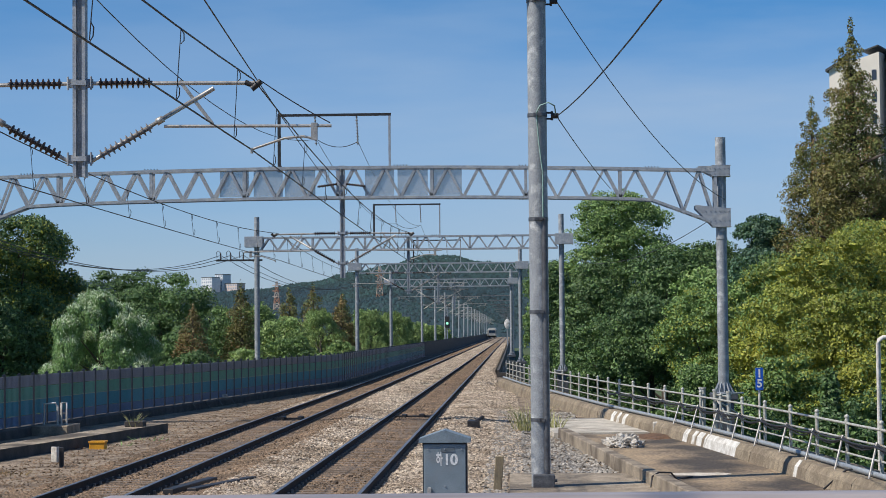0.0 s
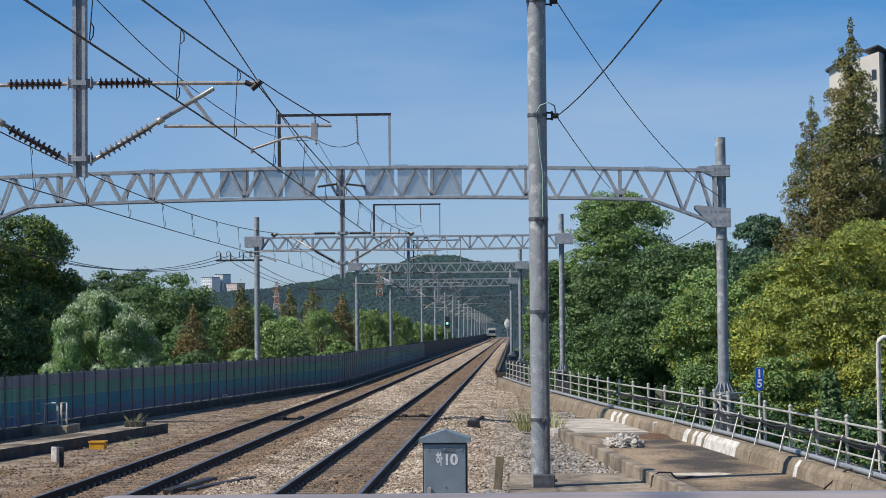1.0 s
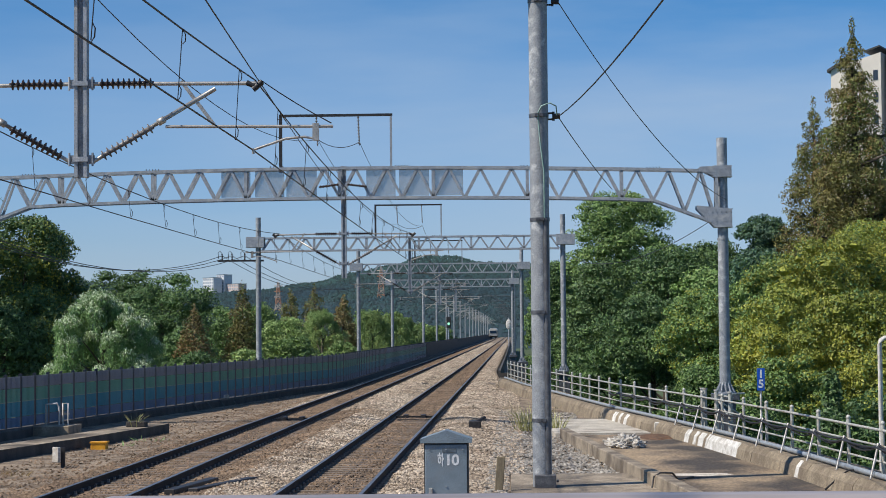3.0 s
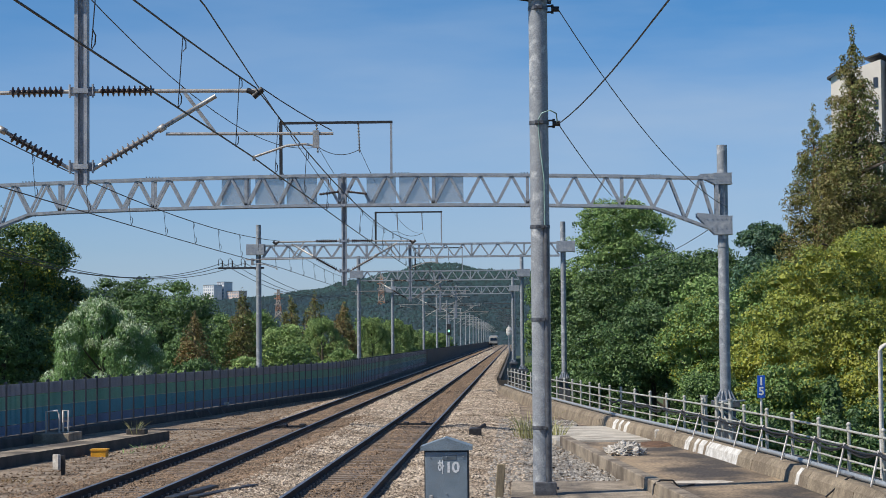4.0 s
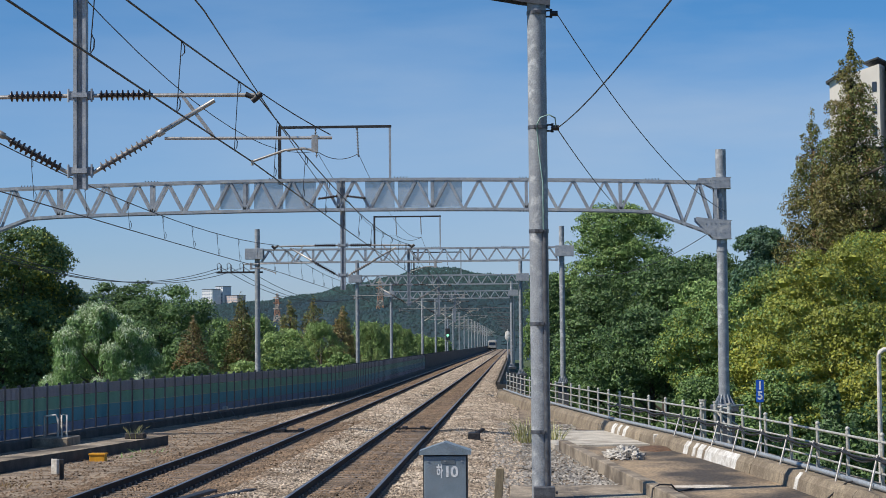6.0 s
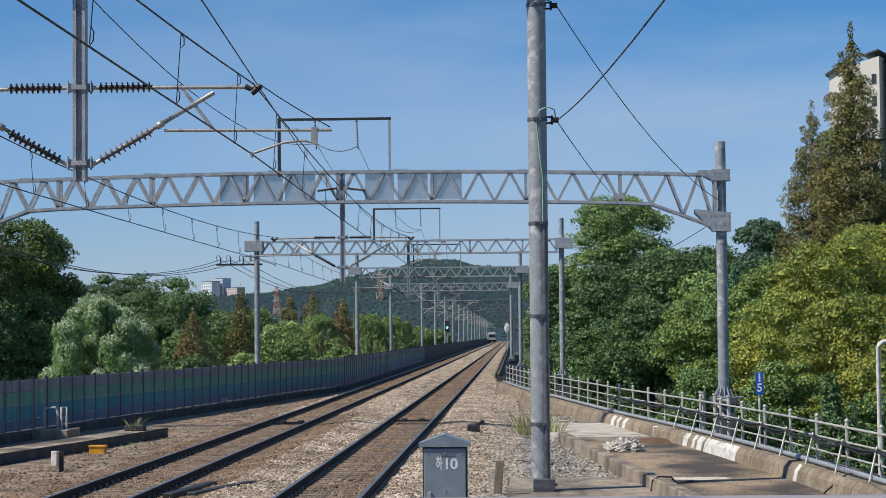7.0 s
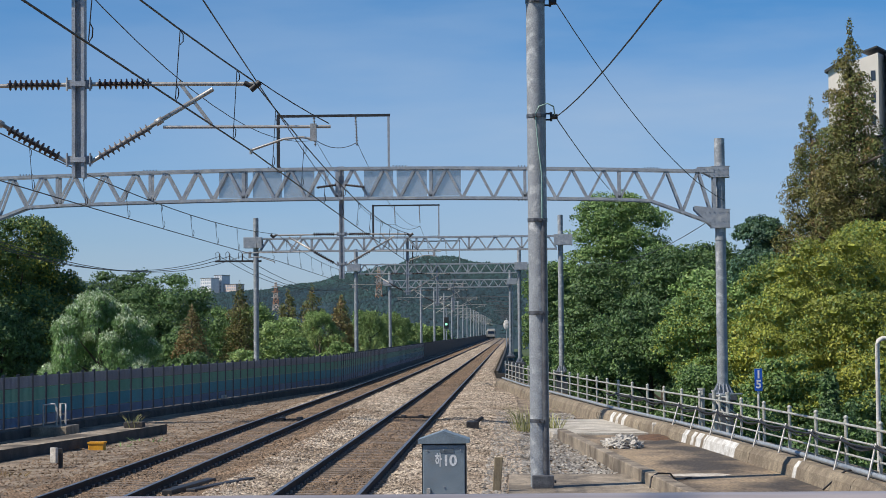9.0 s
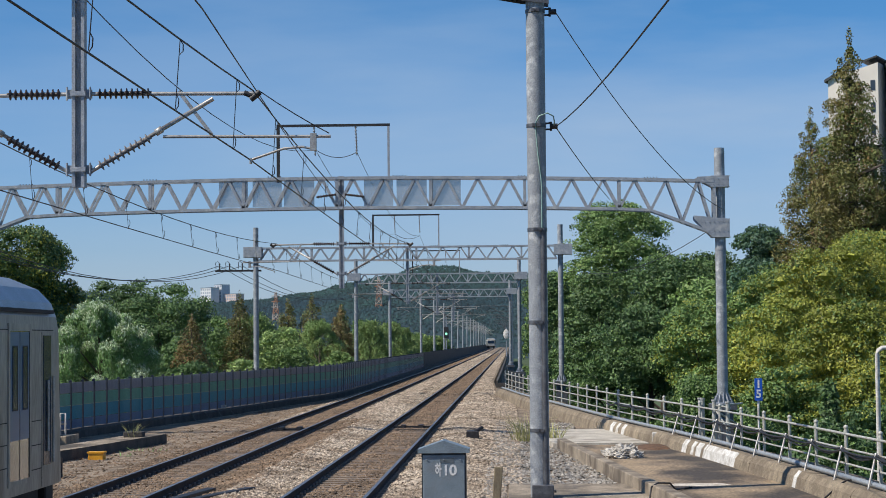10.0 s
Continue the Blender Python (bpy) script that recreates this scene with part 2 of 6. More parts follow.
def sweep(bm, line, profile, mi=0, close=True):
    """A profile of (sideways, up) carried along a line of (x, y, z)."""
    rings = []
    for i, p in enumerate(line):
        a, b = Vector(line[max(i - 1, 0)]), Vector(line[min(i + 1, len(line) - 1)])
        d = b - a
        s = Vector((d.y, -d.x, 0)).normalized()
        rings.append([bm.verts.new(Vector(p) + s * u + Vector((0, 0, w))) for u, w in profile])
    n = len(profile)
    for a, b in zip(rings, rings[1:]):
        for i in range(n if close else n - 1):
            f = bm.faces.new((a[i], b[i], b[(i + 1) % n], a[(i + 1) % n]))
            f.material_index = mi[i] if isinstance(mi, (list, tuple)) else mi
    if close:
        bm.faces.new(rings[0])
        bm.faces.new(rings[-1][::-1])


def along(pts, step):
    """Points at equal steps along a polyline, with headings."""
    pts = [Vector(p) for p in pts]
    out, rest = [], 0.0
    for a, b in zip(pts, pts[1:]):
        n = (b - a).length
        s = rest
        while s < n:
            out.append((a + (b - a) * (s / n), (b - a).normalized()))
            s += step
        rest = s - n
    return out

# ---- ground, track bed ----
TRACKS = (-3.45, -7.52)
M_GRASS = material("grass", (0.07, 0.10, 0.035), (0.045, 0.07, 0.025), 0.95, grain=0.05, bump=0.4, bump_scale=4)

bm = bmesh.new()
box(bm, (-4500, -1500, -7.0), (4500, 4800, -6.5))
tagged(part("ground", bm, M_GRASS), "flat green land below the railway viaduct", "ground", kind="structure")

FENCE_LINE = [(-17.6, 30.0, 0), (-15.2, 48.0, 0), (-14.5, 57.0, 0), (-13.9, 65.5, 0), (-12.9, 74.0, 0), (-11.75, 85.0, 0), (-10.6, 97.0, 0), (-9.72, 104.0, 0), (-9.42, 109.0, 0), (-9.35, 130.0, 0), (-9.4, 210.0, 0), (-9.4, 320.0, 0), (-9.6, 900.0, 0)]
RAILING_LINE = [(7.6, 20.0, 0), (6.51, 35.0, 0), (5.98, 42.9, 0), (5.44, 49.2, 0), (4.67, 56.7, 0), (3.55, 66.0, 0), (2.10, 81.0, 0), (0.62, 96.0, 0), (-0.45, 111.0, 0)]


def x_on(line, y):
    """The sideways place of a plan line at the distance y."""
    for a, b in zip(line, line[1:]):
        if a[1] <= y <= b[1]:
            return a[0] + (b[0] - a[0]) * (y - a[1]) / (b[1] - a[1])
    return line[0][0] if y < line[0][1] else line[-1][0]


def x_right(y):
    return x_on(RAILING_LINE, y) if y < 111 else max(-1.1, -0.45 - 0.02 * (y - 111))


# the viaduct deck, one solid whose sides follow fence and railing
bm = bmesh.new()
stations = [-60, 10, 20, 35, 43, 49, 57, 66, 76, 81, 96, 111, 122, 145, 160, 210, 320, 500, 900]
rings = []
for y in stations:
    xl, xr = x_on(FENCE_LINE, y) - 0.6, x_right(y) + 0.45
    rings.append([bm.verts.new(c) for c in ((xl, y, -0.45), (xr, y, -0.45), (xr, y, -1.6), (xr - 1.2, y, -6.6), (xl + 1.2, y, -6.6), (xl, y, -1.6))])
for a, b in zip(rings, rings[1:]):
    for i in range(6):
        bm.faces.new((a[i], a[(i + 1) % 6], b[(i + 1) % 6], b[i]))
bm.faces.new(rings[0][::-1])
bm.faces.new(rings[-1])
tagged(part("viaduct_deck", bm, M_CONC), "long weathered concrete railway viaduct carrying two tracks", "viaduct", kind="structure")


def bed_height(x, y):
    """Ballast: level at the sleepers, heaped between the tracks, falling to dirt at the left and right."""
    z = -0.185
    z += 0.10 * math.exp(-((x + 5.5) / 0.55) ** 2)
    z += 0.06 * math.exp(-((x + 1.75) / 0.5) ** 2)
    if x > -1.3:
        z -= 0.14 * min(1, (x + 1.3) / 1.6)
    for t in TRACKS:
        z -= 0.030 * math.exp(-((abs(x - t) - 0.7535) / 0.20) ** 2)
    k = 1.0 if y < 60 else max(0.15, 1 - (y - 60) / 60)
    return z + k * (0.03 * noise.noise((x * 0.9, y * 0.5, 0)) + 0.02 * noise.noise((x * 3, y * 2, 5)))


ys = list(np.arange(10, 70, 0.35)) + list(np.arange(70, 140, 0.9)) + list(np.arange(140, 300, 3)) + [300, 330, 370, 420, 500, 600, 750, 900]
cols = 120
verts, faces = [], []
for j, y in enumerate(ys):
    xl = x_on(FENCE_LINE, y) + 0.1
    xr = min(x_right(y) - 0.2, 2.6) if y < 57 else x_right(y) - 0.25
    for i in range(cols):
        x = xl + (xr - xl) * i / (cols - 1)
        verts.append((x, y, bed_height(x, y)))
for j in range(len(ys) - 1):
    for i in range(cols - 1):
        a = j * cols + i
        faces.append((a, a + 1, a + cols + 1, a + cols))
tagged(mesh_from("ballast_bed", verts, faces, [M_BALLAST], smooth=True), "bed of brown and grey crushed stone under the tracks", "ballast", kind="structure")

# loose stones, joined
rng = np.random.default_rng(3)
ICO = np.array([(-1, 0, 0.1), (1, 0.1, 0), (0, -1, 0), (0.1, 1, 0), (0, 0, 1), (0, 0.1, -1)], dtype=np.float32)
ICO_F = np.array([(0, 2, 4), (2, 1, 4), (1, 3, 4), (3, 0, 4), (2, 0, 5), (1, 2, 5), (3, 1, 5), (0, 3, 5)], dtype=np.int32)


def stones(name, n, y0, y1, spans, mats, label, size=(0.028, 0.055), power=1.6):
    """Stones strewn over the bed between y0 and y1, closer together near y0."""
    y = y0 + (y1 - y0) * rng.random(n) ** power
    w = np.array([b - a for a, b in spans])
    pick = rng.choice(len(spans), n, p=w / w.sum())
    a = np.array([s[0] for s in spans])[pick]
    x = a + w[pick] * rng.random(n)
    keep = [k for k in range(n) if x_on(FENCE_LINE, y[k]) + 0.5 < x[k] < x_right(y[k]) - 0.4 and not (x[k] > -0.15 and y[k] < 42.6)]
    x, y = x[keep], y[keep]
    n = len(x)
    z = np.array([bed_height(p, q) for p, q in zip(x, y)]) + 0.012
    s = rng.uniform(size[0], size[1], (n, 1, 1)) * rng.uniform(0.65, 1.25, (n, 1, 3)) * np.array([1.1, 1.1, 0.68])
    v = ICO[None] * s * rng.uniform(0.7, 1.2, (n, 6, 1))
    ang = rng.random(n) * 6.283
    tilt = rng.uniform(-0.6, 0.6, n)
    c, sn, ct, st = np.cos(ang), np.sin(ang), np.cos(tilt), np.sin(tilt)
    vx, vy, vz = v[..., 0], v[..., 1], v[..., 2]
    vy, vz = vy * ct[:, None] - vz * st[:, None], vy * st[:, None] + vz * ct[:, None]
    v = np.stack([vx * c[:, None] - vy * sn[:, None] + x[:, None], vx * sn[:, None] + vy * c[:, None] + y[:, None], vz + z[:, None]], -1)
    f = ICO_F[:4][None] + (np.arange(n) * 6)[:, None, None]
    return tagged(mesh_from(name, v.reshape(-1, 3), f.reshape(-1, 3), mats), label, "stones", kind="stuff")


stones("ballast_stones", 40000, 31, 100, [(-5.6, -4.35), (-2.6, 0.2)], [M_STONE], "pale angular ballast stones heaped beside the rails")
stones("ballast_stones", 40000, 31, 95, [(-9.3, -8.4), (-8.1, -6.9), (-4.05, -2.85), (-6.7, -5.2)], [M_STONE_BROWN], "rust-brown ballast stones between the rails", (0.022, 0.045))
stones("ballast_stones", 26000, 75, 230, [(-9.0, -8.45), (-6.6, -4.35), (-2.6, -0.9)], [M_STONE], "pale angular ballast stones beside the rails", (0.045, 0.085), 1.3)
stones("ballast_stones", 12000, 70, 200, [(-8.1, -6.9), (-4.05, -2.85)], [M_STONE_BROWN], "rust-brown ballast stones between the rails", (0.035, 0.07), 1.3)
stones("ballast_stones", 10000, 215, 460, [(-9.3, -8.45), (-6.6, -4.35), (-2.6, -0.9)], [M_STONE], "pale angular ballast stones beside the rails", (0.08, 0.15), 1.1)
stones("ballast_stones", 5500, 190, 460, [(-8.1, -6.9), (-4.05, -2.85)], [M_STONE_BROWN], "rust-brown ballast stones between the rails", (0.06, 0.12), 1.1)
stones("ballast_stones", 5000, 36, 105, [(-11.5, -8.9)], [M_STONE_BROWN], "scattered brown stones on the bare ground", (0.02, 0.045))
stones("gravel", 9000, 34, 75, [(-0.6, 2.2)], [M_STONE_GREY], "coarse grey gravel around the foot of the mast", (0.03, 0.065))

# ---- tracks ----
RAIL = [(-0.075, -0.16), (0.075, -0.16), (0.075, -0.145), (0.012, -0.125), (0.012, -0.045), (0.036, -0.032), (0.036, -0.004), (0.030, 0.0), (-0.030, 0.0), (-0.036, -0.004), (-0.036, -0.032), (-0.012, -0.045), (-0.012, -0.125), (-0.075, -0.145)]
RAIL_MI = [0, 0, 0, 0, 0, 0, 1, 1, 1, 0, 0, 0, 0, 0]


def sleeper_mesh():
    b = bmesh.new()
    box(b, (-1.2, -0.13, -0.36), (1.2, 0.13, -0.165))
    for v in b.verts:
        if v.co.z > -0.2:
            v.co.y *= 0.8
    me = bpy.data.meshes.new("sleeper")
    b.to_mesh(me)
    b.free()
    me.materials.append(M_SLEEPER)
    return me


SLEEPER = sleeper_mesh()


def track(x0):
    root = empty("railway_track")
    for s in (-0.7535, 0.7535):
        b = bmesh.new()
        sweep(b, [(x0 + s, y, 0) for y in (-45, 15, 60, 150, 400, 900)], RAIL, RAIL_MI)
        part("rail", b, [M_RAIL_SIDE, M_RAIL_TOP], root, "rusty rail with a polished running surface")
    b = bmesh.new()
    for k in range(260):
        y = 18 + 0.6 * k
        for s in (-0.7535, 0.7535):
            for e in (-1, 1):
                bx = x0 + s + e * 0.095
                box(b, (bx - 0.020, y - 0.022, -0.165), (bx + 0.020, y + 0.022, -0.105))
    tagged(part("rail_clip", b, M_CLIP, root, "steel rail clips"), kind="stuff")
    for k in range(150):
        ob = new("sleeper", SLEEPER)
        ob.parent = root
        ob.location = (x0, 18 + 0.6 * k, 0)
    return tagged(root, "ballasted railway track with two rusty steel rails", "railway track", "main line tracks", kind="structure")


for x0 in TRACKS:
    track(x0)

# ---- fence ----
M_FENCE = [material("fence_grey", (0.26, 0.275, 0.32), (0.22, 0.23, 0.27), 0.55, 0.2, grain=3, bump=0.05),
           material("fence_green", (0.13, 0.36, 0.27), (0.11, 0.31, 0.23), 0.5, 0.1, grain=3),
           material("fence_blue", (0.045, 0.28, 0.37), (0.04, 0.245, 0.325), 0.5, 0.1, grain=3),
           material("fence_navy", (0.11, 0.20, 0.34), (0.10, 0.175, 0.30), 0.5, 0.1, grain=3)]
M_FENCE_POST = material("fence_post", (0.040, 0.050, 0.072), (0.030, 0.038, 0.055), 0.55, 0.3, grain=4)
M_FENCE_LINE = material("fence_trim", (0.36, 0.46, 0.34), (0.30, 0.38, 0.29), 0.5)
FENCE_BANDS = [(0.125, 0.42, 3), (0.42, 0.86, 2), (0.86, 1.25, 1), (1.25, 1.60, 0)]
PANEL = 1.32


def fence_panel_mesh(slats):
    """One panel, its bands of coloured upright slats, 1.32 m long along +y."""
    b = bmesh.new()
    n = slats
    for z0, z1, mi in FENCE_BANDS:
        box(b, (-0.018, 0.05, z0 + 0.006), (-0.008, PANEL - 0.05, z1 - 0.006), 4)
        for k in range(n):
            y0 = 0.06 + (PANEL - 0.12) * k / n
            box(b, (-0.008, y0, z0 + 0.008), (0.010, y0 + (PANEL - 0.12) / n * 0.70, z1 - 0.008), mi)
    box(b, (-0.008, 0.05, 0.856), (0.014, PANEL - 0.05, 0.872), 5)
    me = bpy.data.meshes.new("panel")
    b.to_mesh(me)
    b.free()
    for m in M_FENCE + [M_FENCE_POST, M_FENCE_LINE]:
        me.materials.append(m)
    return me


def post_mesh():
    b = bmesh.new()
    box(b, (-0.06, -0.027, 0.04), (0.03, -0.021, 1.645))
    box(b, (-0.06, 0.021, 0.04), (0.03, 0.027, 1.645))
    box(b, (-0.008, -0.021, 0.04), (0.008, 0.021, 1.645))
    box(b, (0.030, -0.027, 0.04), (0.036, 0.027, 1.645))
    box(b, (-0.05, -0.045, 1.645), (0.05, 0.045, 1.655))
    box(b, (-0.02, -0.02, 1.655), (0.02, 0.02, 1.675))
    me = bpy.data.meshes.new("post")
    b.to_mesh(me)
    b.free()
    me.materials.append(M_FENCE_POST)
    return me


def fence():
    root = empty("noise_barrier")
    near, far, post = fence_panel_mesh(11), fence_panel_mesh(5), post_mesh()
    feet = [p for p, d in along(FENCE_LINE, PANEL) if p.y < 332]
    for p, q in zip(feet, feet[1:]):
        d = (q - p).normalized()
        m = Matrix.Translation(p) @ Matrix.Rotation(math.atan2(-d.x, d.y), 4, "Z")
        ob = new("panel", near if p.y < 170 else far)
        ob.parent, ob.matrix_basis = root, m
        ob = new("post", post)
        ob.parent, ob.matrix_basis = root, m
    b = bmesh.new()
    sweep(b, FENCE_LINE[10:], [(-0.05, 0.1), (0.05, 0.1), (0.05, 1.6), (-0.05, 1.6)])
    part("far_screen", b, M_CONC_DARK, root)
    return tagged(root, "dark slatted noise barrier striped grey, green and blue along the track", "fence", kind="structure")


fence()


def kerb_run(name, line, profile, y0, y1, step, mat, label):
    """A kerb of separate blocks with open joints, each a little out of line."""
    root = empty(name)
    rs = random.Random(5)
    y = y0
    while y < y1:
        n = y + step * rs.uniform(0.8, 1.25)
        z = rs.uniform(-0.012, 0.012)
        b = bmesh.new()
        sweep(b, [(x_on(line, q) + z * 0.8, q, z) for q in (y + 0.012, (y + n) / 2, min(n, y1) - 0.012)], profile)
        bmesh.ops.recalc_face_normals(b, faces=b.faces)
        part("kerb_block", b, mat, root)
        y = n
    return tagged(root, label, "kerb", kind="structure")


kerb_run("kerb", FENCE_LINE, [(-0.35, -0.5), (0.26, -0.5), (0.24, 0.05), (0.19, 0.10), (-0.35, 0.10)], 30, 800, 8.0, M_CONC_DARK, "dark weathered concrete plinth under the noise barrier")

# ---- platform at the right ----
PLAT_EDGE = [(4.35, 18.0, 0), (2.95, 37.0, 0), (2.33, 44.5, 0), (1.40, 57.0, 0)]
bm = bmesh.new()
top, bot = [], []
for y in (18, 37, 44.5, 57):
    top.append((x_on(PLAT_EDGE, y), y))
ring = [bm.verts.new((x, y, -0.20)) for x, y in top] + [bm.verts.new((x_right(y) - 0.3, y, -0.20)) for y in (57, 44.5, 37, 18)]
low = [bm.verts.new((v.co.x, v.co.y, -0.5)) for v in ring]
bm.faces.new(ring)
for i in range(len(ring)):
    bm.faces.new((ring[i], low[i], low[(i + 1) % len(ring)], ring[(i + 1) % len(ring)]))
tagged(part("pavement", bm, M_CONC_WET), "stained old concrete walkway slab beside the track", "pavement", kind="structure")
bm = bmesh.new()
bbox(bm, (-0.10, 22.0, -0.5), (2.7, 42.4, -0.25), 0.01)
for v in bm.verts:
    if v.co.x > 1:
        v.co.x = x_on(PLAT_EDGE, v.co.y) - 0.12
tagged(part("track_slab", bm, M_CONC_DIRTY), "bare concrete slab at the foot of the mast", "concrete slab", kind="structure")
bm = bmesh.new()
sweep(bm, PLAT_EDGE, [(-0.14, -0.5), (0.14, -0.5), (0.13, -0.03), (0.11, -0.01), (-0.11, -0.01), (-0.13, -0.03)])
tagged(part("platform_kerb", bm, M_CONC), "weathered concrete kerb edging the walkway slab", "kerb", kind="structure")
kerb_run("parapet_kerb", RAILING_LINE, [(-0.62, -0.5), (-0.50, 0.02), (-0.40, 0.14), (0.35, 0.16), (0.35, -0.5)], 20, 111, 4.6, M_CONC_KERB, "weathered sloped concrete kerb under the railing")


# ---- catenary ----
def pole(name, parent, x, y, z0, z1, r0, r1, rings=()):
    b = bmesh.new()
    rod(b, (x, y, z0), (x, y, z1), r0, 20, r1)
    for z in rings:
        rod(b, (x, y, z - 0.03), (x, y, z + 0.03), r0 + 0.012, 20)
    return part(name, b, M_POLE, parent)


def flange(parent, x, y, z, r):
    b = bmesh.new()
    rod(b, (x, y, z), (x, y, z + 0.03), r * 2.0, 16)
    for k in range(12):
        a = k * math.pi / 6
        m = Matrix.Translation((x, y, z + 0.03)) @ Matrix.Rotation(a, 4, "Z")
        v = [b.verts.new(m @ Vector(c)) for c in ((r, -0.008, 0), (r * 1.95, -0.008, 0), (r, -0.008, 0.32), (r, 0.008, 0), (r * 1.95, 0.008, 0), (r, 0.008, 0.32))]
        for q in ((0, 1, 2), (5, 4, 3), (0, 3, 4, 1), (1, 4, 5, 2), (2, 5, 3, 0)):
            b.faces.new([v[i] for i in q])
    return part("base_flange", b, M_GALV, parent)


def beam_line(x, xl, xr, z, camber):
    u = (x - (xl + xr) / 2) / ((xr - xl) / 2)
    return z - camber * u * u


def truss(parent, y, xl, xr, zt, depth, camber, bays, drop=0.0, dropw=0.0, w=0.075):
    """A lattice beam: two chords front and back, zigzag web, bent down at both ends when drop is given."""
    def zb(x):
        e = max(0.0, 1 - (x - xl) / dropw, 1 - (xr - x) / dropw) if dropw else 0.0
        return beam_line(x, xl, xr, zt, camber) - depth - drop * e

    b = bmesh.new()
    xs = [xl + (xr - xl) * i / bays for i in range(bays + 1)]
    for off in (-0.22, 0.22):
        for f, h in ((lambda x: beam_line(x, xl, xr, zt, camber), 0.09), (zb, 0.09)):
            b = bmesh.new()
            sweep(b, [(x, y + off, f(x)) for x in xs], [(-0.045, -h / 2), (0.045, -h / 2), (0.045, h / 2), (-0.045, h / 2)])
            part("chord", b, M_GALV, parent)
    for off in (-0.22, 0.22):
        b = bmesh.new()
        for i, (a, c) in enumerate(zip(xs, xs[1:])):
            m = (a + c) / 2
            angle_bar(b, (a, y + off, zb(a)), (m, y + off, beam_line(m, xl, xr, zt, camber)), w, 0.05)
            angle_bar(b, (m, y + off, beam_line(m, xl, xr, zt, camber)), (c, y + off, zb(c)), w, 0.05)
            if i % 3 == 2:
                angle_bar(b, (c, y + off, zb(c)), (c, y + off, beam_line(c, xl, xr, zt, camber)), w * 1.3, 0.05)
        part("lattice", b, M_GALV, parent)
    b = bmesh.new()
    for i, (a, c) in enumerate(zip(xs, xs[1:])):
        m = (a + c) / 2
        for x0, x1, f in ((a, m, lambda x: beam_line(x, xl, xr, zt, camber)), (m, c, zb)):
            rod(b, (x0, y - 0.22, f(x0)), (x1, y + 0.22, f(x1)), 0.02, 4)
    # splice plates with bolts
    for i in range(2, bays, 4):
        for f in (lambda x: beam_line(x, xl, xr, zt, camber) + 0.055, lambda x: zb(x) - 0.06):
            z = f(xs[i])
            for k in range(5):
                rod(b, (xs[i] - 0.2 + 0.1 * k, y - 0.22, z - 0.02), (xs[i] - 0.2 + 0.1 * k, y - 0.22, z + 0.03), 0.018, 5)
    tagged(part("cross_brace", b, M_GALV_DARK, parent), kind="stuff")


def knee(parent, y, x, side, zt, zb):
    """End brackets that clamp an arched beam to its pole; side -1: the beam runs to the left."""
    for z0, z1, l0 in ((zt - 0.18, zt + 0.16, 0.75), (zb - 0.10, zb + 0.36, 0.85)):
        b = bmesh.new()
        for off in (-0.25, 0.25):
            pts = [(0.28, z0), (0.28, z1), (-l0, z1 - 0.02), (-l0, z1 - 0.10), (-0.28, z0)]
            if z0 < zt - 1:
                pts = [(0.28, z0 - 0.12), (0.28, z1), (-l0, z1 + 0.12), (-l0, z1 - 0.0), (-0.28, z0 - 0.12)]
            v = []
            for o in (off - 0.008, off + 0.008):
                v.append([b.verts.new((x - side * px, y + o, pz)) for px, pz in pts])
            n = len(pts)
            b.faces.new(v[0])
            b.faces.new(v[1][::-1])
            for i in range(n):
                b.faces.new((v[0][i], v[1][i], v[1][(i + 1) % n], v[0][(i + 1) % n]))
            for k in range(6):
                for zz in (z0 + 0.08, z1 - 0.08):
                    px = x - side * (0.22 - 0.15 * k)
                    rod(b, (px, y + off - 0.03, zz), (px, y + off + 0.03, zz), 0.016, 5)
        for zz in (z0 - (0.12 if z0 < zt - 1 else 0), z1):
            box(b, (min(x - 0.3, x + 0.3), y - 0.26, zz - 0.01), (max(x - 0.3, x + 0.3), y + 0.26, zz + 0.01))
        bmesh.ops.recalc_face_normals(b, faces=b.faces)
        part("bracket", b, M_GALV, parent)


def end_plate(parent, y, x, z):
    b = bmesh.new()
    bbox(b, (x - 0.5, y - 0.3, z - 0.50), (x + 0.5, y - 0.27, z + 0.08), 0.008)
    bbox(b, (x - 0.5, y + 0.27, z - 0.50), (x + 0.5, y + 0.3, z + 0.08), 0.008)
    box(b, (x - 0.5, y - 0.27, z + 0.06), (x + 0.5, y + 0.27, z + 0.08))
    box(b, (x - 0.5, y - 0.27, z - 0.50), (x + 0.5, y + 0.27, z - 0.48))
    part("end_plate", b, M_GALV, parent)


def insulator(bm, p0, p1, r=0.085, sheds=10, core=0.028):
    n = (Vector(p1) - Vector(p0)).length
    prof = [(0, core)]
    for k in range(sheds):
        s = n * (k + 0.15) / sheds
        q = n / sheds
        prof += [(s, core), (s + q * 0.20, r), (s + q * 0.30, r * 0.96), (s + q * 0.42, core)]
    prof.append((n, core))
    lathe(bm, p0, p1, prof, 10)


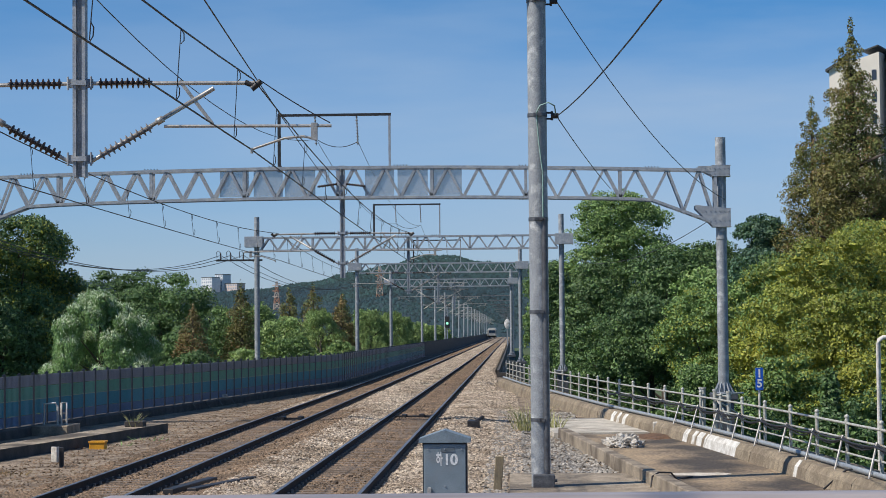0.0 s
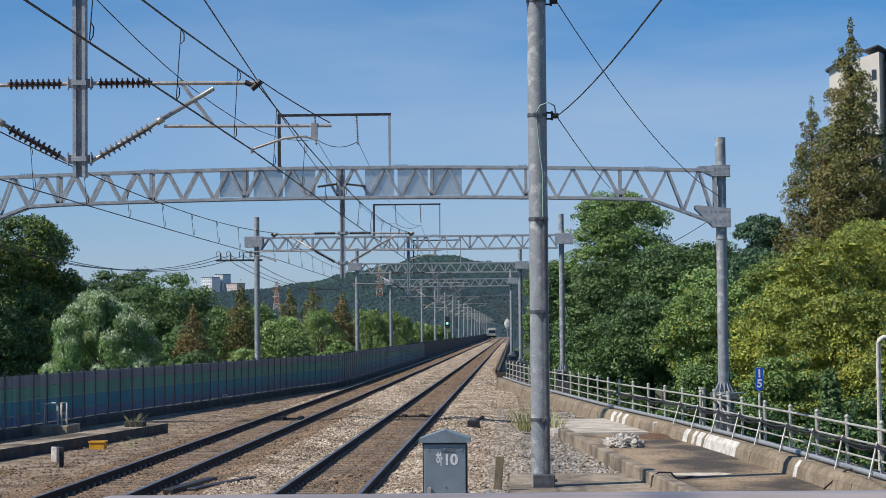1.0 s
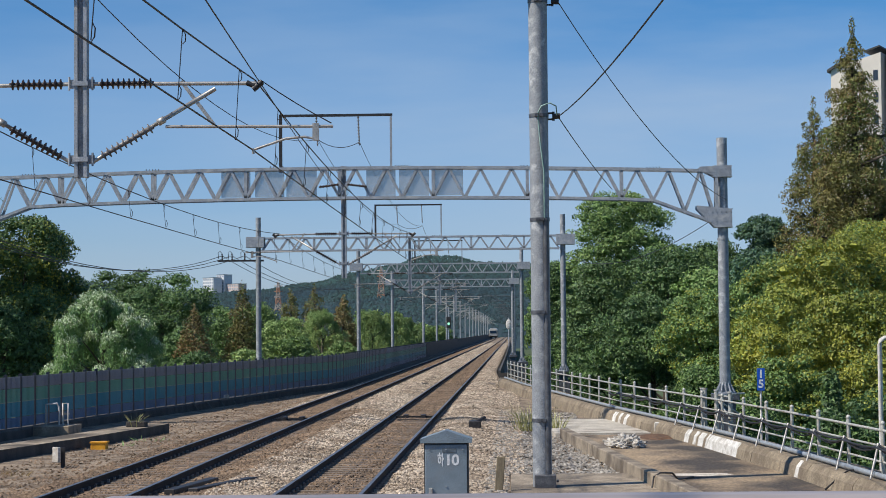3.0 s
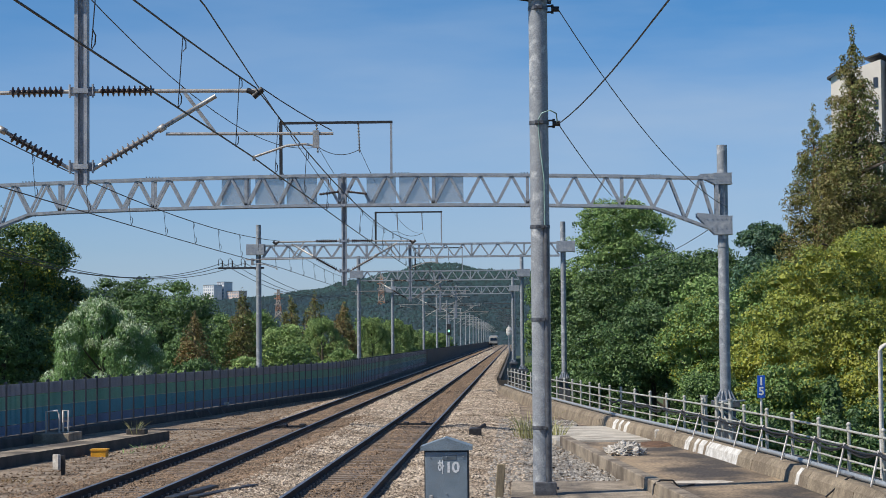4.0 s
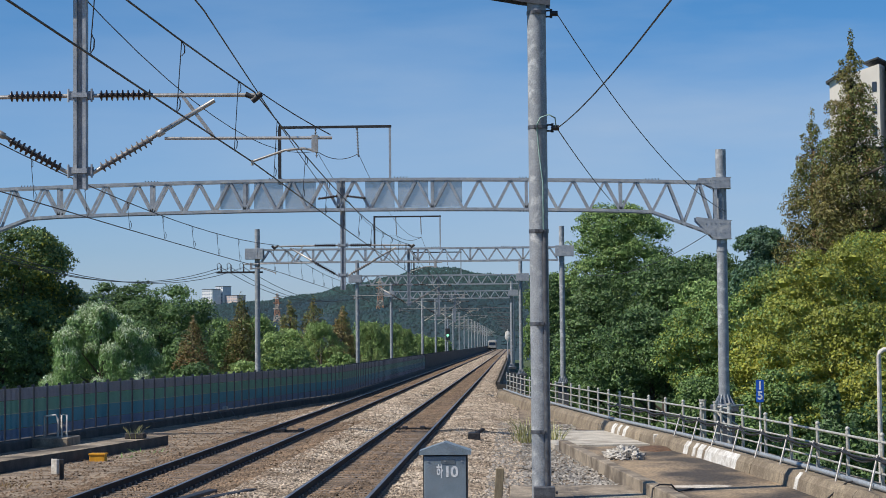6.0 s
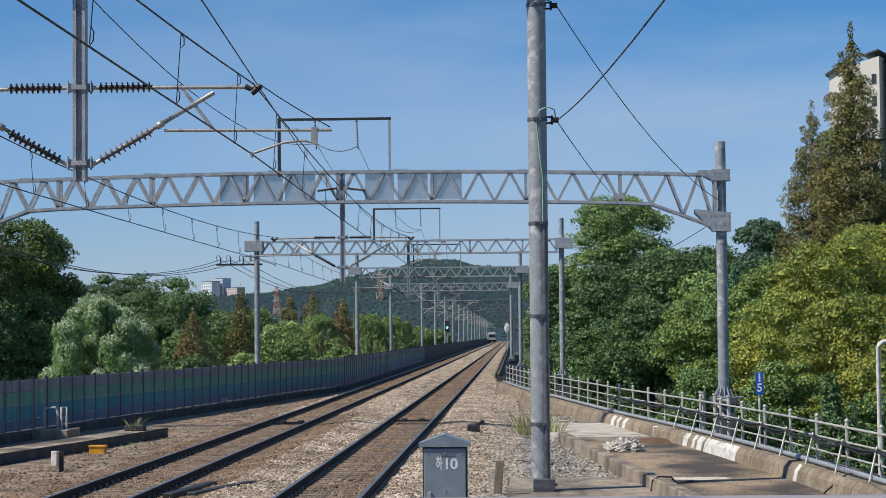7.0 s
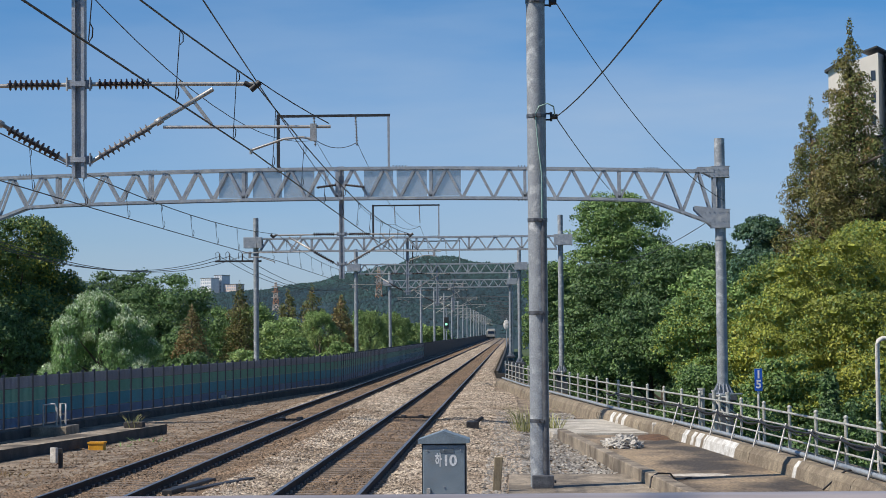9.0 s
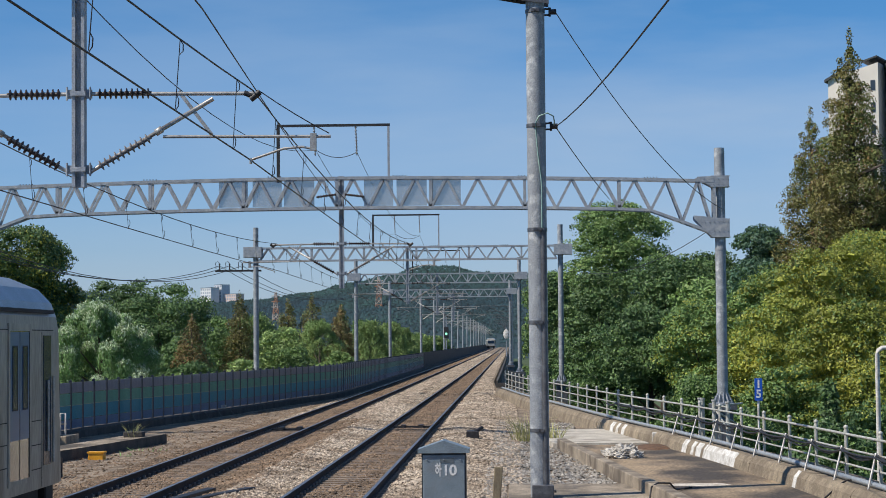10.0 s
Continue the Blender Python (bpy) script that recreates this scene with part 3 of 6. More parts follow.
def feeder_frame(y, zt, x0=-7.55, x1=-3.95):
    """The upright frame on a beam with two hanging insulators."""
    root = empty("feeder_gantry")
    h = 1.72
    b = bmesh.new()
    box(b, (x0 - 0.05, y - 0.05, zt - 0.1), (x0 + 0.05, y + 0.05, zt + h))
    part("upright", b, M_DARK, root)
    b = bmesh.new()
    box(b, (x1 - 0.035, y - 0.04, zt - 0.1), (x1 + 0.035, y + 0.04, zt + h))
    part("upright", b, M_GALV, root)
    b = bmesh.new()
    box(b, (x0 - 0.05, y - 0.045, zt + h), (x1 + 0.05, y + 0.045, zt + h + 0.08))
    part("crossbar", b, M_DARK, root)
    for x in (-6.38, -5.02):
        b = bmesh.new()
        insulator(b, (x, y, zt + h), (x + 0.04, y, zt + h - 0.95), 0.045, 9, 0.018)
        part("insulator", b, M_INSUL_G, root, "slim grey polymer insulator")
    return tagged(root, "steel frame on a catenary beam with hanging insulators", "catenary frame", "feeder frames")


def drop_post(y, x, z0, z1, w=0.118):
    root = empty("drop_post")
    b = bmesh.new()
    h, f, g = w / 2 + 0.022, w / 2 - 0.022, 0.075
    prof = [(-h, -g), (-f, -g), (-f, -0.006), (f, -0.006), (f, -g), (h, -g), (h, g), (f, g), (f, 0.006), (-f, 0.006), (-f, g), (-h, g)]
    v = [[b.verts.new((x + px_, y + py_, z)) for px_, py_ in prof] for z in (z0, z1)]
    for i in range(12):
        b.faces.new((v[0][i], v[0][(i + 1) % 12], v[1][(i + 1) % 12], v[1][i]))
    b.faces.new(v[0][::-1])
    b.faces.new(v[1])
    part("post", b, M_GALV, root)
    for z in (6.0, 5.03):
        b = bmesh.new()
        box(b, (x - w / 2 - 0.04, y - 0.095, z - 0.03), (x + w / 2 + 0.04, y - 0.078, z + 0.03))
        part("clamp_plate", b, M_GALV, root)
        for sx in (-1, 1):
            b = bmesh.new()
            box(b, (x + sx * (w / 2 + 0.065) - 0.04, y - 0.03, z - 0.055), (x + sx * (w / 2 + 0.065) + 0.04, y + 0.03, z + 0.055))
            rod(b, (x + sx * (w / 2 + 0.09), y - 0.04, z - 0.085), (x + sx * (w / 2 + 0.09), y - 0.04, z + 0.085), 0.014, 6)
            part("swivel", b, M_GALV, root)
    return tagged(root, "grey steel channel post hanging from the catenary beam", "drop post", "drop posts")


def cantilever(y, x, side, pull=True):
    """A swivelling arm that carries messenger and contact wire over one track."""
    root = empty("cantilever_arm")
    s = side

    def q(dx, z):
        return (x + s * dx, y, z)

    b = bmesh.new()
    insulator(b, q(0.24, 6.0), q(0.93, 6.0), 0.072, 10)
    part("insulator", b, M_INSUL, root, "dark ribbed porcelain insulator")
    b = bmesh.new()
    insulator(b, q(0.26, 5.07), q(0.92, 5.44), 0.072, 10)
    part("insulator", b, M_INSUL_G if side > 0 else M_INSUL, root, "grey ribbed polymer insulator" if side > 0 else "dark ribbed porcelain insulator")
    b = bmesh.new()
    rod(b, q(0.16, 6.0), q(2.28, 5.98), 0.026, 10)
    part("top_tube", b, M_ALU, root)
    b = bmesh.new()
    lathe(b, q(0.16, 5.01), q(1.72, 5.92), [(0, 0.026), (0.95, 0.026), (0.952, 0.046), (1.05, 0.046), (1.052, 0.030), (1.806, 0.030)], 10)
    part("bracket_tube", b, M_ALU, root)
    b = bmesh.new()
    rod(b, q(1.08, 5.44), q(3.22, 5.42), 0.020, 8)
    part("registration_tube", b, M_ALU, root)
    b = bmesh.new()
    angle_bar(b, q(1.28, 6.02), q(1.70, 5.46), 0.045, 0.03)
    part("stay", b, M_ALU, root)
    b = bmesh.new()
    end = 2.20 if pull else 1.9
    pipe(b, [q(3.0, 5.26), q(2.86, 5.29), q(2.62, 5.27), q(end, 5.13)], 0.016, 8)
    box(b, (x + s * 3.0 - 0.04, y - 0.03, 5.24), (x + s * 3.0 + 0.04, y + 0.03, 5.46))
    rod(b, q(end, 5.15), q(end, 5.08), 0.018, 6)
    part("steady_arm", b, M_ALU, root)
    b = bmesh.new()
    rod(b, q(2.20, 5.90), q(2.32, 6.0), 0.04, 8)
    rod(b, q(2.12, 5.99), q(2.22, 5.95), 0.035, 8)
    part("wire_clamp", b, M_DARK, root)
    return tagged(root, "catenary cantilever arm of pale tubes with ribbed insulators", "cantilever", "cantilever arms")


def portal(y, xl, xr, zl, zr, zt, depth, arched, r=0.175, bays=14, tops=0.85, camber=0.0, rings=()):
    root = empty("catenary_portal")
    for x, z0, side in ((xl, zl, 1), (xr, zr, -1)):
        pole("pole", root, x, y, z0, zt + tops, r, r * 0.96, rings)
        flange(root, x, y, z0, r)
        b = bmesh.new()
        bbox(b, (x - 0.42, y - 0.42, z0 - 0.22), (x + 0.42, y + 0.42, z0), 0.02)
        box(b, (x - 0.30, y - 0.30, -6.5), (x + 0.30, y + 0.30, z0 - 0.22))
        part("pedestal", b, M_GALV_DARK, root, "steel pedestal")
        if arched:
            knee(root, y, x, side, zt - camber, zt - depth - 0.85)
        else:
            end_plate(root, y, x - side * 0.15, zt)
    truss(root, y, xl + 0.2, xr - 0.2, zt, depth, camber, bays, 0.72 if arched else 0, 2.1 if arched else 0)
    return tagged(root, "galvanised steel catenary portal with a lattice beam across the tracks", "catenary portal", "catenary portals")


P2, P3, P4, P5 = 64.0, 108.0, 151.0, 193.0
portal(25.0, -17.6, 8.4, -0.45, -0.3, 8.55, 0.98, True, camber=0.1, bays=24)
p2 = portal(P2, -18.0, 6.75, 0.74, 0.74, 8.12, 0.97, True, camber=0.23, bays=24, rings=(5.7, 6.2))
portal(P3, -14.0, 2.68, 0.6, 0.6, 7.98, 0.70, False, bays=17, r=0.15, tops=1.15)
portal(P4, -11.9, 0.58, 0.45, 0.45, 7.98, 0.70, False, bays=13, r=0.15, tops=1.2)
portal(P5, -11.9, -0.15, 0.45, 0.45, 7.85, 0.70, False, bays=12, r=0.15, tops=0.9)
for y in (25.0, P2, P3, P4):
    feeder_frame(y, 8.5 if y < 30 else 8.1 if y < 70 else 7.98)
for y, z0 in ((25.0, 4.80), (P2, 4.55), (P3, 4.85), (P4, 4.8), (P5, 4.8)):
    drop_post(y, -5.5 if y < 70 else -5.68, z0, 8.55 if y < 30 else 8.2 if y < 70 else 7.98)
    for s in (-1, 1):
        cantilever(y, -5.5 if y < 70 else -5.68, s)

# mesh guard plates behind the second beam
M_PLATE = material("guard_mesh", (0.34, 0.37, 0.41), (0.29, 0.32, 0.36), 0.6, 0.1, grain=12)
# woven mesh, too fine to see its wires: half of it is open
pt = M_PLATE.node_tree
holes, open_part = pt.nodes.new("ShaderNodeMixShader"), pt.nodes.new("ShaderNodeBsdfTransparent")
holes.inputs[0].default_value = 0.55
pt.links.new(pt.nodes["Principled BSDF"].outputs[0], holes.inputs[1])
pt.links.new(open_part.outputs[0], holes.inputs[2])
pt.links.new(holes.outputs[0], pt.nodes["Material Output"].inputs[0])
for x0, x1 in ((-9.47, -8.52), (-8.37, -7.42), (-7.35, -6.36), (-4.75, -3.80), (-3.69, -2.71), (-2.56, -1.61)):
    bm = bmesh.new()
    bbox(bm, (x0, P2 - 0.185, 7.20), (x1, P2 - 0.165, 8.06), 0.006)
    part("guard_plate", bm, M_PLATE, p2, "grey woven guard mesh")

# single masts on the left, singles on the right
for y in (234, 274, 314, 354, 394, 434, 474, 514, 554, 594, 640, 690, 740, 800):
    root = empty("catenary_mast")
    pole("pole", root, -10.75, y, -6.5, 8.9, 0.15, 0.14, (1.6, 6.2))
    bm = bmesh.new()
    rod(bm, (-10.75, y, 6.9), (-7.3, y, 6.95), 0.05, 6)
    rod(bm, (-10.75, y, 5.3), (-8.2, y, 6.9), 0.04, 6)
    rod(bm, (-9.9, y, 5.6), (-6.6, y, 5.5), 0.03, 6)
    part("arm", bm, M_ALU, root)
    tagged(root, "grey steel catenary mast beside the noise barrier", "mast", "line of catenary masts")
    root = empty("catenary_mast")
    pole("pole", root, 0.0, y, -6.5, 8.7, 0.15, 0.14, (1.6,))
    bm = bmesh.new()
    rod(bm, (0.0, y, 6.9), (-3.6, y, 6.95), 0.05, 6)
    rod(bm, (0.0, y, 5.3), (-2.6, y, 6.9), 0.04, 6)
    part("arm", bm, M_GALV_DARK, root)
    tagged(root, "grey steel catenary mast on the viaduct edge", "mast", "line of catenary masts")

# ---- near mast with the wire clamps ----
NEAR = (0.52, 38.9)
mast = empty("steel_mast")
b = bmesh.new()
rod(b, (*NEAR, -0.35), (*NEAR, 10.6), 0.188, 28, 0.184)
part("pole", b, M_POLE, mast, "mottled galvanised tube", smooth=False)
tagged(mast, "tall mottled galvanised steel tube mast standing in gravel", "mast")

# ---- relay cabinet ----
cab = empty("trackside_cabinet")
BX, BY = -1.08, 31.0
bm = bmesh.new()
bbox(bm, (BX - 0.345, BY - 0.2, -0.25), (BX + 0.345, BY + 0.25, 1.08), 0.012)
part("body", bm, M_CABINET_D, cab)
tagged(cab, "blue-grey steel trackside cabinet with a gabled lid", "cabinet")

# ---- trees ----
def foliage(name, c0, c1, tr=0.14):
    return material(name, c0, c1, 0.6, grain=0.35, fine=0.0, island=0.4, random_obj=0.12, translucent=tr)


L_GREEN = foliage("leaf_green", (0.182, 0.288, 0.079), (0.116, 0.196, 0.057))
L_DARK = foliage("leaf_dark", (0.106, 0.186, 0.058), (0.067, 0.127, 0.045))
L_YELLOW = foliage("leaf_yellow", (0.370, 0.358, 0.050), (0.207, 0.252, 0.040))
L_WILLOW = foliage("leaf_willow", (0.22, 0.36, 0.12), (0.13, 0.235, 0.075))
L_SILVER = foliage("leaf_silver", (0.62, 0.7, 0.5), (0.48, 0.57, 0.36))
L_RUST = foliage("leaf_rust", (0.27, 0.16, 0.058), (0.165, 0.135, 0.05))
L_META = foliage("leaf_meta", (0.144, 0.190, 0.048), (0.190, 0.167, 0.046))
L_PINE = foliage("leaf_pine", (0.079, 0.166, 0.092), (0.060, 0.120, 0.074))
L_PALE = foliage("leaf_pale", (0.315, 0.403, 0.132), (0.205, 0.300, 0.095))
M_BARK = material("bark", (0.09, 0.07, 0.055), (0.055, 0.045, 0.035), 0.95, grain=6, bump=0.6, bump_scale=25, stretch=(3, 3, 0.5))


def leaf_blades(c, out, size, rs, droop=0.0, aspect=0.8):
    """Small three-cornered leaf blades at points c, turned roughly outwards; droop: share of the blade that hangs down."""
    n = len(c)
    nor = out * 0.9 + rs.normal(size=(n, 3)) * 0.6
    nor /= np.linalg.norm(nor, axis=1, keepdims=True)
    d = rs.normal(size=(n, 3))
    d[:, 2] -= droop * 3
    d -= nor * (d * nor).sum(1, keepdims=True)
    d /= np.linalg.norm(d, axis=1, keepdims=True) + 1e-6
    s = np.cross(d, nor)
    L = (size * rs.uniform(0.6, 1.35, n))[:, None]
    w = L * aspect
    return np.stack([c - d * L * 0.5 + s * w * 0.5, c - d * L * 0.5 - s * w * 0.5, c + d * L * 0.6], 1).reshape(-1, 3)


def crown_lobes(kind, H, radius, rs):
    """The clumps of a crown: centre and three half-axes each."""
    lobes = []
    if kind == "conifer":
        m = 210
        lobes.append((0, 0, H * 0.985, 0.16, 0.16, H * 0.022))
        for k in range(m):
            f = ((k + 0.5) / m) ** 0.85
            r = 0.14 + radius * (0.02 + 0.98 * f ** 0.70) * rs.uniform(0.74, 1.14)
            a = rs.random() * 6.283
            size = max(0.22, 0.30 * r) * rs.uniform(0.8, 1.25)
            q = max(0.0, r - size)
            lobes.append((math.cos(a) * q, math.sin(a) * q, H * (0.965 - 0.80 * f) + 0.10 * q, size, size, size * 0.62 + 0.10))
        for k in range(24):
            f = (k + 0.5) / 24
            lobes.append((0, 0, H * (0.95 - 0.80 * f), 0.08 + radius * f ** 0.70 * 0.66, 0.08 + radius * f ** 0.70 * 0.66, H * 0.03))
    elif kind == "willow":
        lobes.append((0, 0, H - radius * 0.42, radius * 0.34, radius * 0.34, radius * 0.34))
        for k in range(34):
            a = k * 2.4 + rs.random() * 0.6
            f = (k + 0.5) / 34
            q = radius * (0.14 + 0.78 * f ** 0.7) * rs.uniform(0.8, 1.15)
            r = radius * rs.uniform(0.10, 0.22)
            lobes.append((math.cos(a) * q, math.sin(a) * q, H - radius * (0.22 + 1.25 * f ** 1.1) + rs.uniform(-0.3, 0.3), r, r, r * 0.95))
    elif kind == "pine":
        tall = min(H * 0.45, radius * 1.05)
        for k in range(26):
            a, u = rs.random() * 6.283, rs.uniform(-0.9, 1)
            q = radius * rs.uniform(0.35, 0.80) * math.sqrt(1 - u * u * 0.9)
            r = radius * rs.uniform(0.20, 0.34)
            lobes.append((math.cos(a) * q, math.sin(a) * q, H - tall + u * tall * 0.82 - 0.1, r, r, r * 0.45))
    else:
        tall = min(H * 0.45, radius * 1.08)
        lean, wob = rs.normal(size=2) * 0.10, rs.random(3) * 6.283
        for k in range(90):
            a, u = rs.random() * 6.283, rs.uniform(-0.9, 1)
            # an uneven outline: the crown bulges and dents round its trunk
            bulge = 1 + 0.16 * math.sin(2 * a + wob[0]) + 0.12 * math.sin(3 * a + 4 * u + wob[1]) + 0.10 * math.sin(7 * u + wob[2])
            q = radius * rs.uniform(0.60, 0.90) * bulge * math.sqrt(1 - u * u * 0.94)
            r = radius * rs.uniform(0.13, 0.27)
            lobes.append((math.cos(a) * q + lean[0] * radius * u, math.sin(a) * q + lean[1] * radius * u, H - tall + u * tall * 0.86 - 0.1, r * 1.1, r * 1.1, r * 0.74))
        for k in range(10):
            a = k * 2.4
            lobes.append((math.cos(a) * radius * 0.25, math.sin(a) * radius * 0.25, H - tall + (k / 5 - 1) * tall * 0.6, radius * 0.42, radius * 0.42, radius * 0.30))
        for k in range(34):
            a, f = rs.random() * 6.283, rs.random()
            r = radius * rs.uniform(0.18, 0.32)
            lobes.append((math.cos(a) * radius * 0.78, math.sin(a) * radius * 0.78, (H - 2 * tall) * f + tall * 0.2, r, r, r))
    return np.array(lobes)


def tree(kind, x, y, top, radius, mat, seed, base=-6.5, n=7000, leaf=0.22, label="", mat2=None):
    """Trunk, limbs and a crown of leaf blades on many clumps. kind: round, conifer, willow, pine."""
    rs = np.random.default_rng(seed)
    root = empty("tree", Matrix.Translation((x, y, base)))
    H = top - base
    b = bmesh.new()
    rod(b, (0, 0, -0.2), (0.1, 0, H * 0.55), 0.03 * H * 0.6, 9, 0.012 * H)
    rod(b, (0.1, 0, H * 0.55), (0, 0, H * 0.9), 0.012 * H, 7, 0.003 * H)
    limbs = 9
    for k in range(limbs):
        a = k * 2.4 + rs.random()
        z = H * (0.3 + 0.5 * k / limbs)
        rod(b, (0.05, 0, z), (math.cos(a) * radius * 0.6, math.sin(a) * radius * 0.6, z + H * (0.1 if kind != "conifer" else 0.02)), 0.006 * H, 5, 0.002 * H)
    part("trunk", b, M_BARK, root)
    lob = crown_lobes(kind, H, radius, rs)
    area = lob[:, 3] * lob[:, 5] + 0.02
    pick = rs.choice(len(lob), n, p=area / area.sum())
    d = rs.normal(size=(n, 3))
    d /= np.linalg.norm(d, axis=1, keepdims=True)
    # most leaves sit on the upper side of their clump
    d[:, 2] = np.where((d[:, 2] < -0.1) & (rs.random(n) < (0.25 if kind == "conifer" else 0.6)), -d[:, 2], d[:, 2])
    rad = rs.uniform(0.70, 1.12, n)[:, None]
    c = lob[pick, :3] + d * lob[pick, 3:6] * rad
    droop, asp = 0.0, 0.85
    if kind == "willow":
        # hanging strands of blades
        m = n // 16
        c[:, 2] = np.where(d[:, 2] < 0, c[:, 2] - 2 * d[:, 2] * lob[pick, 5], c[:, 2])
        d[:, 2] = np.abs(d[:, 2])
        head = np.repeat(c[:m], 16, 0)
        step = np.tile(np.linspace(0, 1, 16), m)[:, None]
        length = np.repeat(rs.uniform(0.12, 1.0, m) ** 1.8 * radius * 0.62, 16)[:, None] * np.clip(np.hypot(head[:, :1], head[:, 1:2]) / radius * 1.5, 0.25, 1)
        sway = np.repeat(rs.normal(size=(m, 2)) * 0.10, 16, 0) * step
        c = head + rs.normal(size=(m * 16, 3)) * 0.045
        c[:, :2] += sway
        c[:, 2:] -= step * length
        d = np.repeat(d[:m], 16, 0)
        droop, asp = 0.8, 0.36
    if kind == "conifer":
        droop, asp = 0.15, 0.55
        d[:, 2] += 0.5
    v = leaf_blades(c, d, leaf, rs, droop, asp)
    f = np.arange(len(v)).reshape(-1, 3)
    # whole clumps lean towards the second colour
    tone = rs.random(len(lob)) ** 2
    mi = (rs.random(len(c)) < 0.08 + 0.45 * tone[pick[:len(c)]]).astype(int) if mat2 else None
    if kind == "willow":
        mi = ((step[:, 0] < 0.34) & (d[:, 2] > 0.35) & (rs.random(len(f)) < 0.85)).astype(int)
    mesh_from("crown", v, f, [mat, mat2] if mat2 else [mat], mi, root)
    # solid core added inside each clump to block light and views through it
    cv, cf = [], []
    for k, q in enumerate(lob):
        cv.append(ICO * np.array([q[3], q[4], q[5]]) * (0.22 if kind == "conifer" else 0.40) + q[:3])
        cf.append(ICO_F + 6 * k)
    mesh_from("inner_crown", np.concatenate(cv), np.concatenate(cf), [mat], None, root)
    return tagged(root, label or "leafy green tree", "tree", "trees")

# beside the viaduct on the right: kind, x, y, top, radius, material, second material, leaves, label
RIGHT = [("round", 6.7, 130, 12.2, 3.5, L_GREEN, L_PALE, 17000, "tall rounded broadleaf tree with yellowing tips"),
         ("round", 5.2, 116, 7.0, 2.9, L_DARK, L_GREEN, 8000, "dense dark green broadleaf tree"),
         ("round", 8.6, 114, 8.0, 2.9, L_DARK, L_GREEN, 8000, "dense green broadleaf tree"),
         ("round", 12.0, 122, 8.4, 2.8, L_DARK, L_GREEN, 7000, "dense green broadleaf tree"),
         ("round", 15.3, 120, 9.9, 1.7, L_PINE, L_DARK, 5000, "dark bushy pine tree"),
         ("pine", 17.0, 112, 7.6, 2.8, L_PINE, None, 6000, "blue-green pine tree below the viaduct"),
         ("round", 13.6, 108, 7.3, 2.6, L_PINE, L_DARK, 6000, "blue-green leafy tree below the viaduct"),
         ("conifer", 18.9, 110, 19.85, 4.5, L_META, L_RUST, 32000, "very tall pointed conifer turning brown"),
         ("conifer", 17.6, 116, 16.3, 4.0, L_META, L_RUST, 18000, "tall narrow conifer turning brown"),
         ("conifer", 21.6, 112, 13.4, 3.4, L_META, L_RUST, 8000, "tall narrow conifer turning brown"),
         ("round", 14.2, 86, 7.0, 3.1, L_YELLOW, L_GREEN, 11000, "broadleaf tree turning yellow-green"),
         ("round", 17.0, 90, 7.9, 3.2, L_YELLOW, L_GREEN, 10000, "broadleaf tree turning yellow-green"),
         ("round", 11.0, 83, 4.8, 2.4, L_YELLOW, L_GREEN, 8000, "broadleaf tree turning yellow-green"),
         ("round", 8.4, 88, 4.7, 2.4, L_GREEN, L_YELLOW, 8000, "fresh green broadleaf tree"),
         ("round", 6.6, 96, 4.6, 2.3, L_DARK, L_GREEN, 8000, "fresh green broadleaf tree"),
         ("round", 10.4, 100, 6.0, 2.5, L_GREEN, L_PALE, 8000, "fresh green broadleaf tree"),
         ("round", 12.8, 72, 1.9, 2.0, L_YELLOW, L_DARK, 6000, "low bushy tree turning yellow-green")]
RIGHT_BACK = [("round", 10.0, 73, 1.9, 1.9, L_GREEN, L_YELLOW, 6000, "low bushy green tree"),
         ("conifer", 10.0, 63, 1.5, 1.0, L_DARK, L_GREEN, 4000, "small pointed green conifer"),
         ("round", 8.0, 66, 0.6, 1.6, L_GREEN, L_DARK, 4000, "low green bush below the viaduct edge"),
         ("round", 9.6, 60, 0.5, 1.5, L_DARK, L_GREEN, 4000, "low dark green bush below the viaduct edge"),
         ("round", 11.6, 62, 1.0, 1.8, L_DARK, L_YELLOW, 5000, "low dark green bush below the viaduct edge"),
         ("round", 7.4, 76, 1.6, 1.8, L_GREEN, L_DARK, 5000, "low green bush below the viaduct edge"),
         ("round", 13.4, 78, 4.4, 2.3, L_YELLOW, L_GREEN, 8000, "bushy tree turning yellow-green below the viaduct"),
         ("round", 15.6, 74, 4.0, 2.6, L_YELLOW, L_DARK, 8000, "broadleaf tree turning yellow-green"),
         ("round", 13.0, 94, 6.4, 2.8, L_GREEN, L_YELLOW, 8000, "fresh green broadleaf tree below the viaduct"),
         ("round", 18.5, 100, 8.4, 3.2, L_YELLOW, L_META, 8000, "broadleaf tree turning yellow-green"),
         ("round", 5.4, 106, 3.8, 2.2, L_DARK, L_GREEN, 6000, "low dark green bushy tree below the viaduct"),
         ("round", 10.6, 116, 7.6, 2.6, L_DARK, L_GREEN, 6000, "dense green broadleaf tree below the viaduct"),
         ("round", 3.6, 150, 8.2, 2.4, L_DARK, L_GREEN, 6000, "dark green broadleaf tree"),
         ("round", 3.4, 190, 9.6, 2.8, L_GREEN, L_DARK, 6000, "dark green broadleaf tree"),
         ("round", 4.2, 128, 4.0, 2.2, L_DARK, L_GREEN, 6000, "low dark green bushy tree"),
         ("round", 3.4, 240, 6.0, 2.6, L_GREEN, L_PALE, 4000, "green broadleaf tree below the viaduct")]
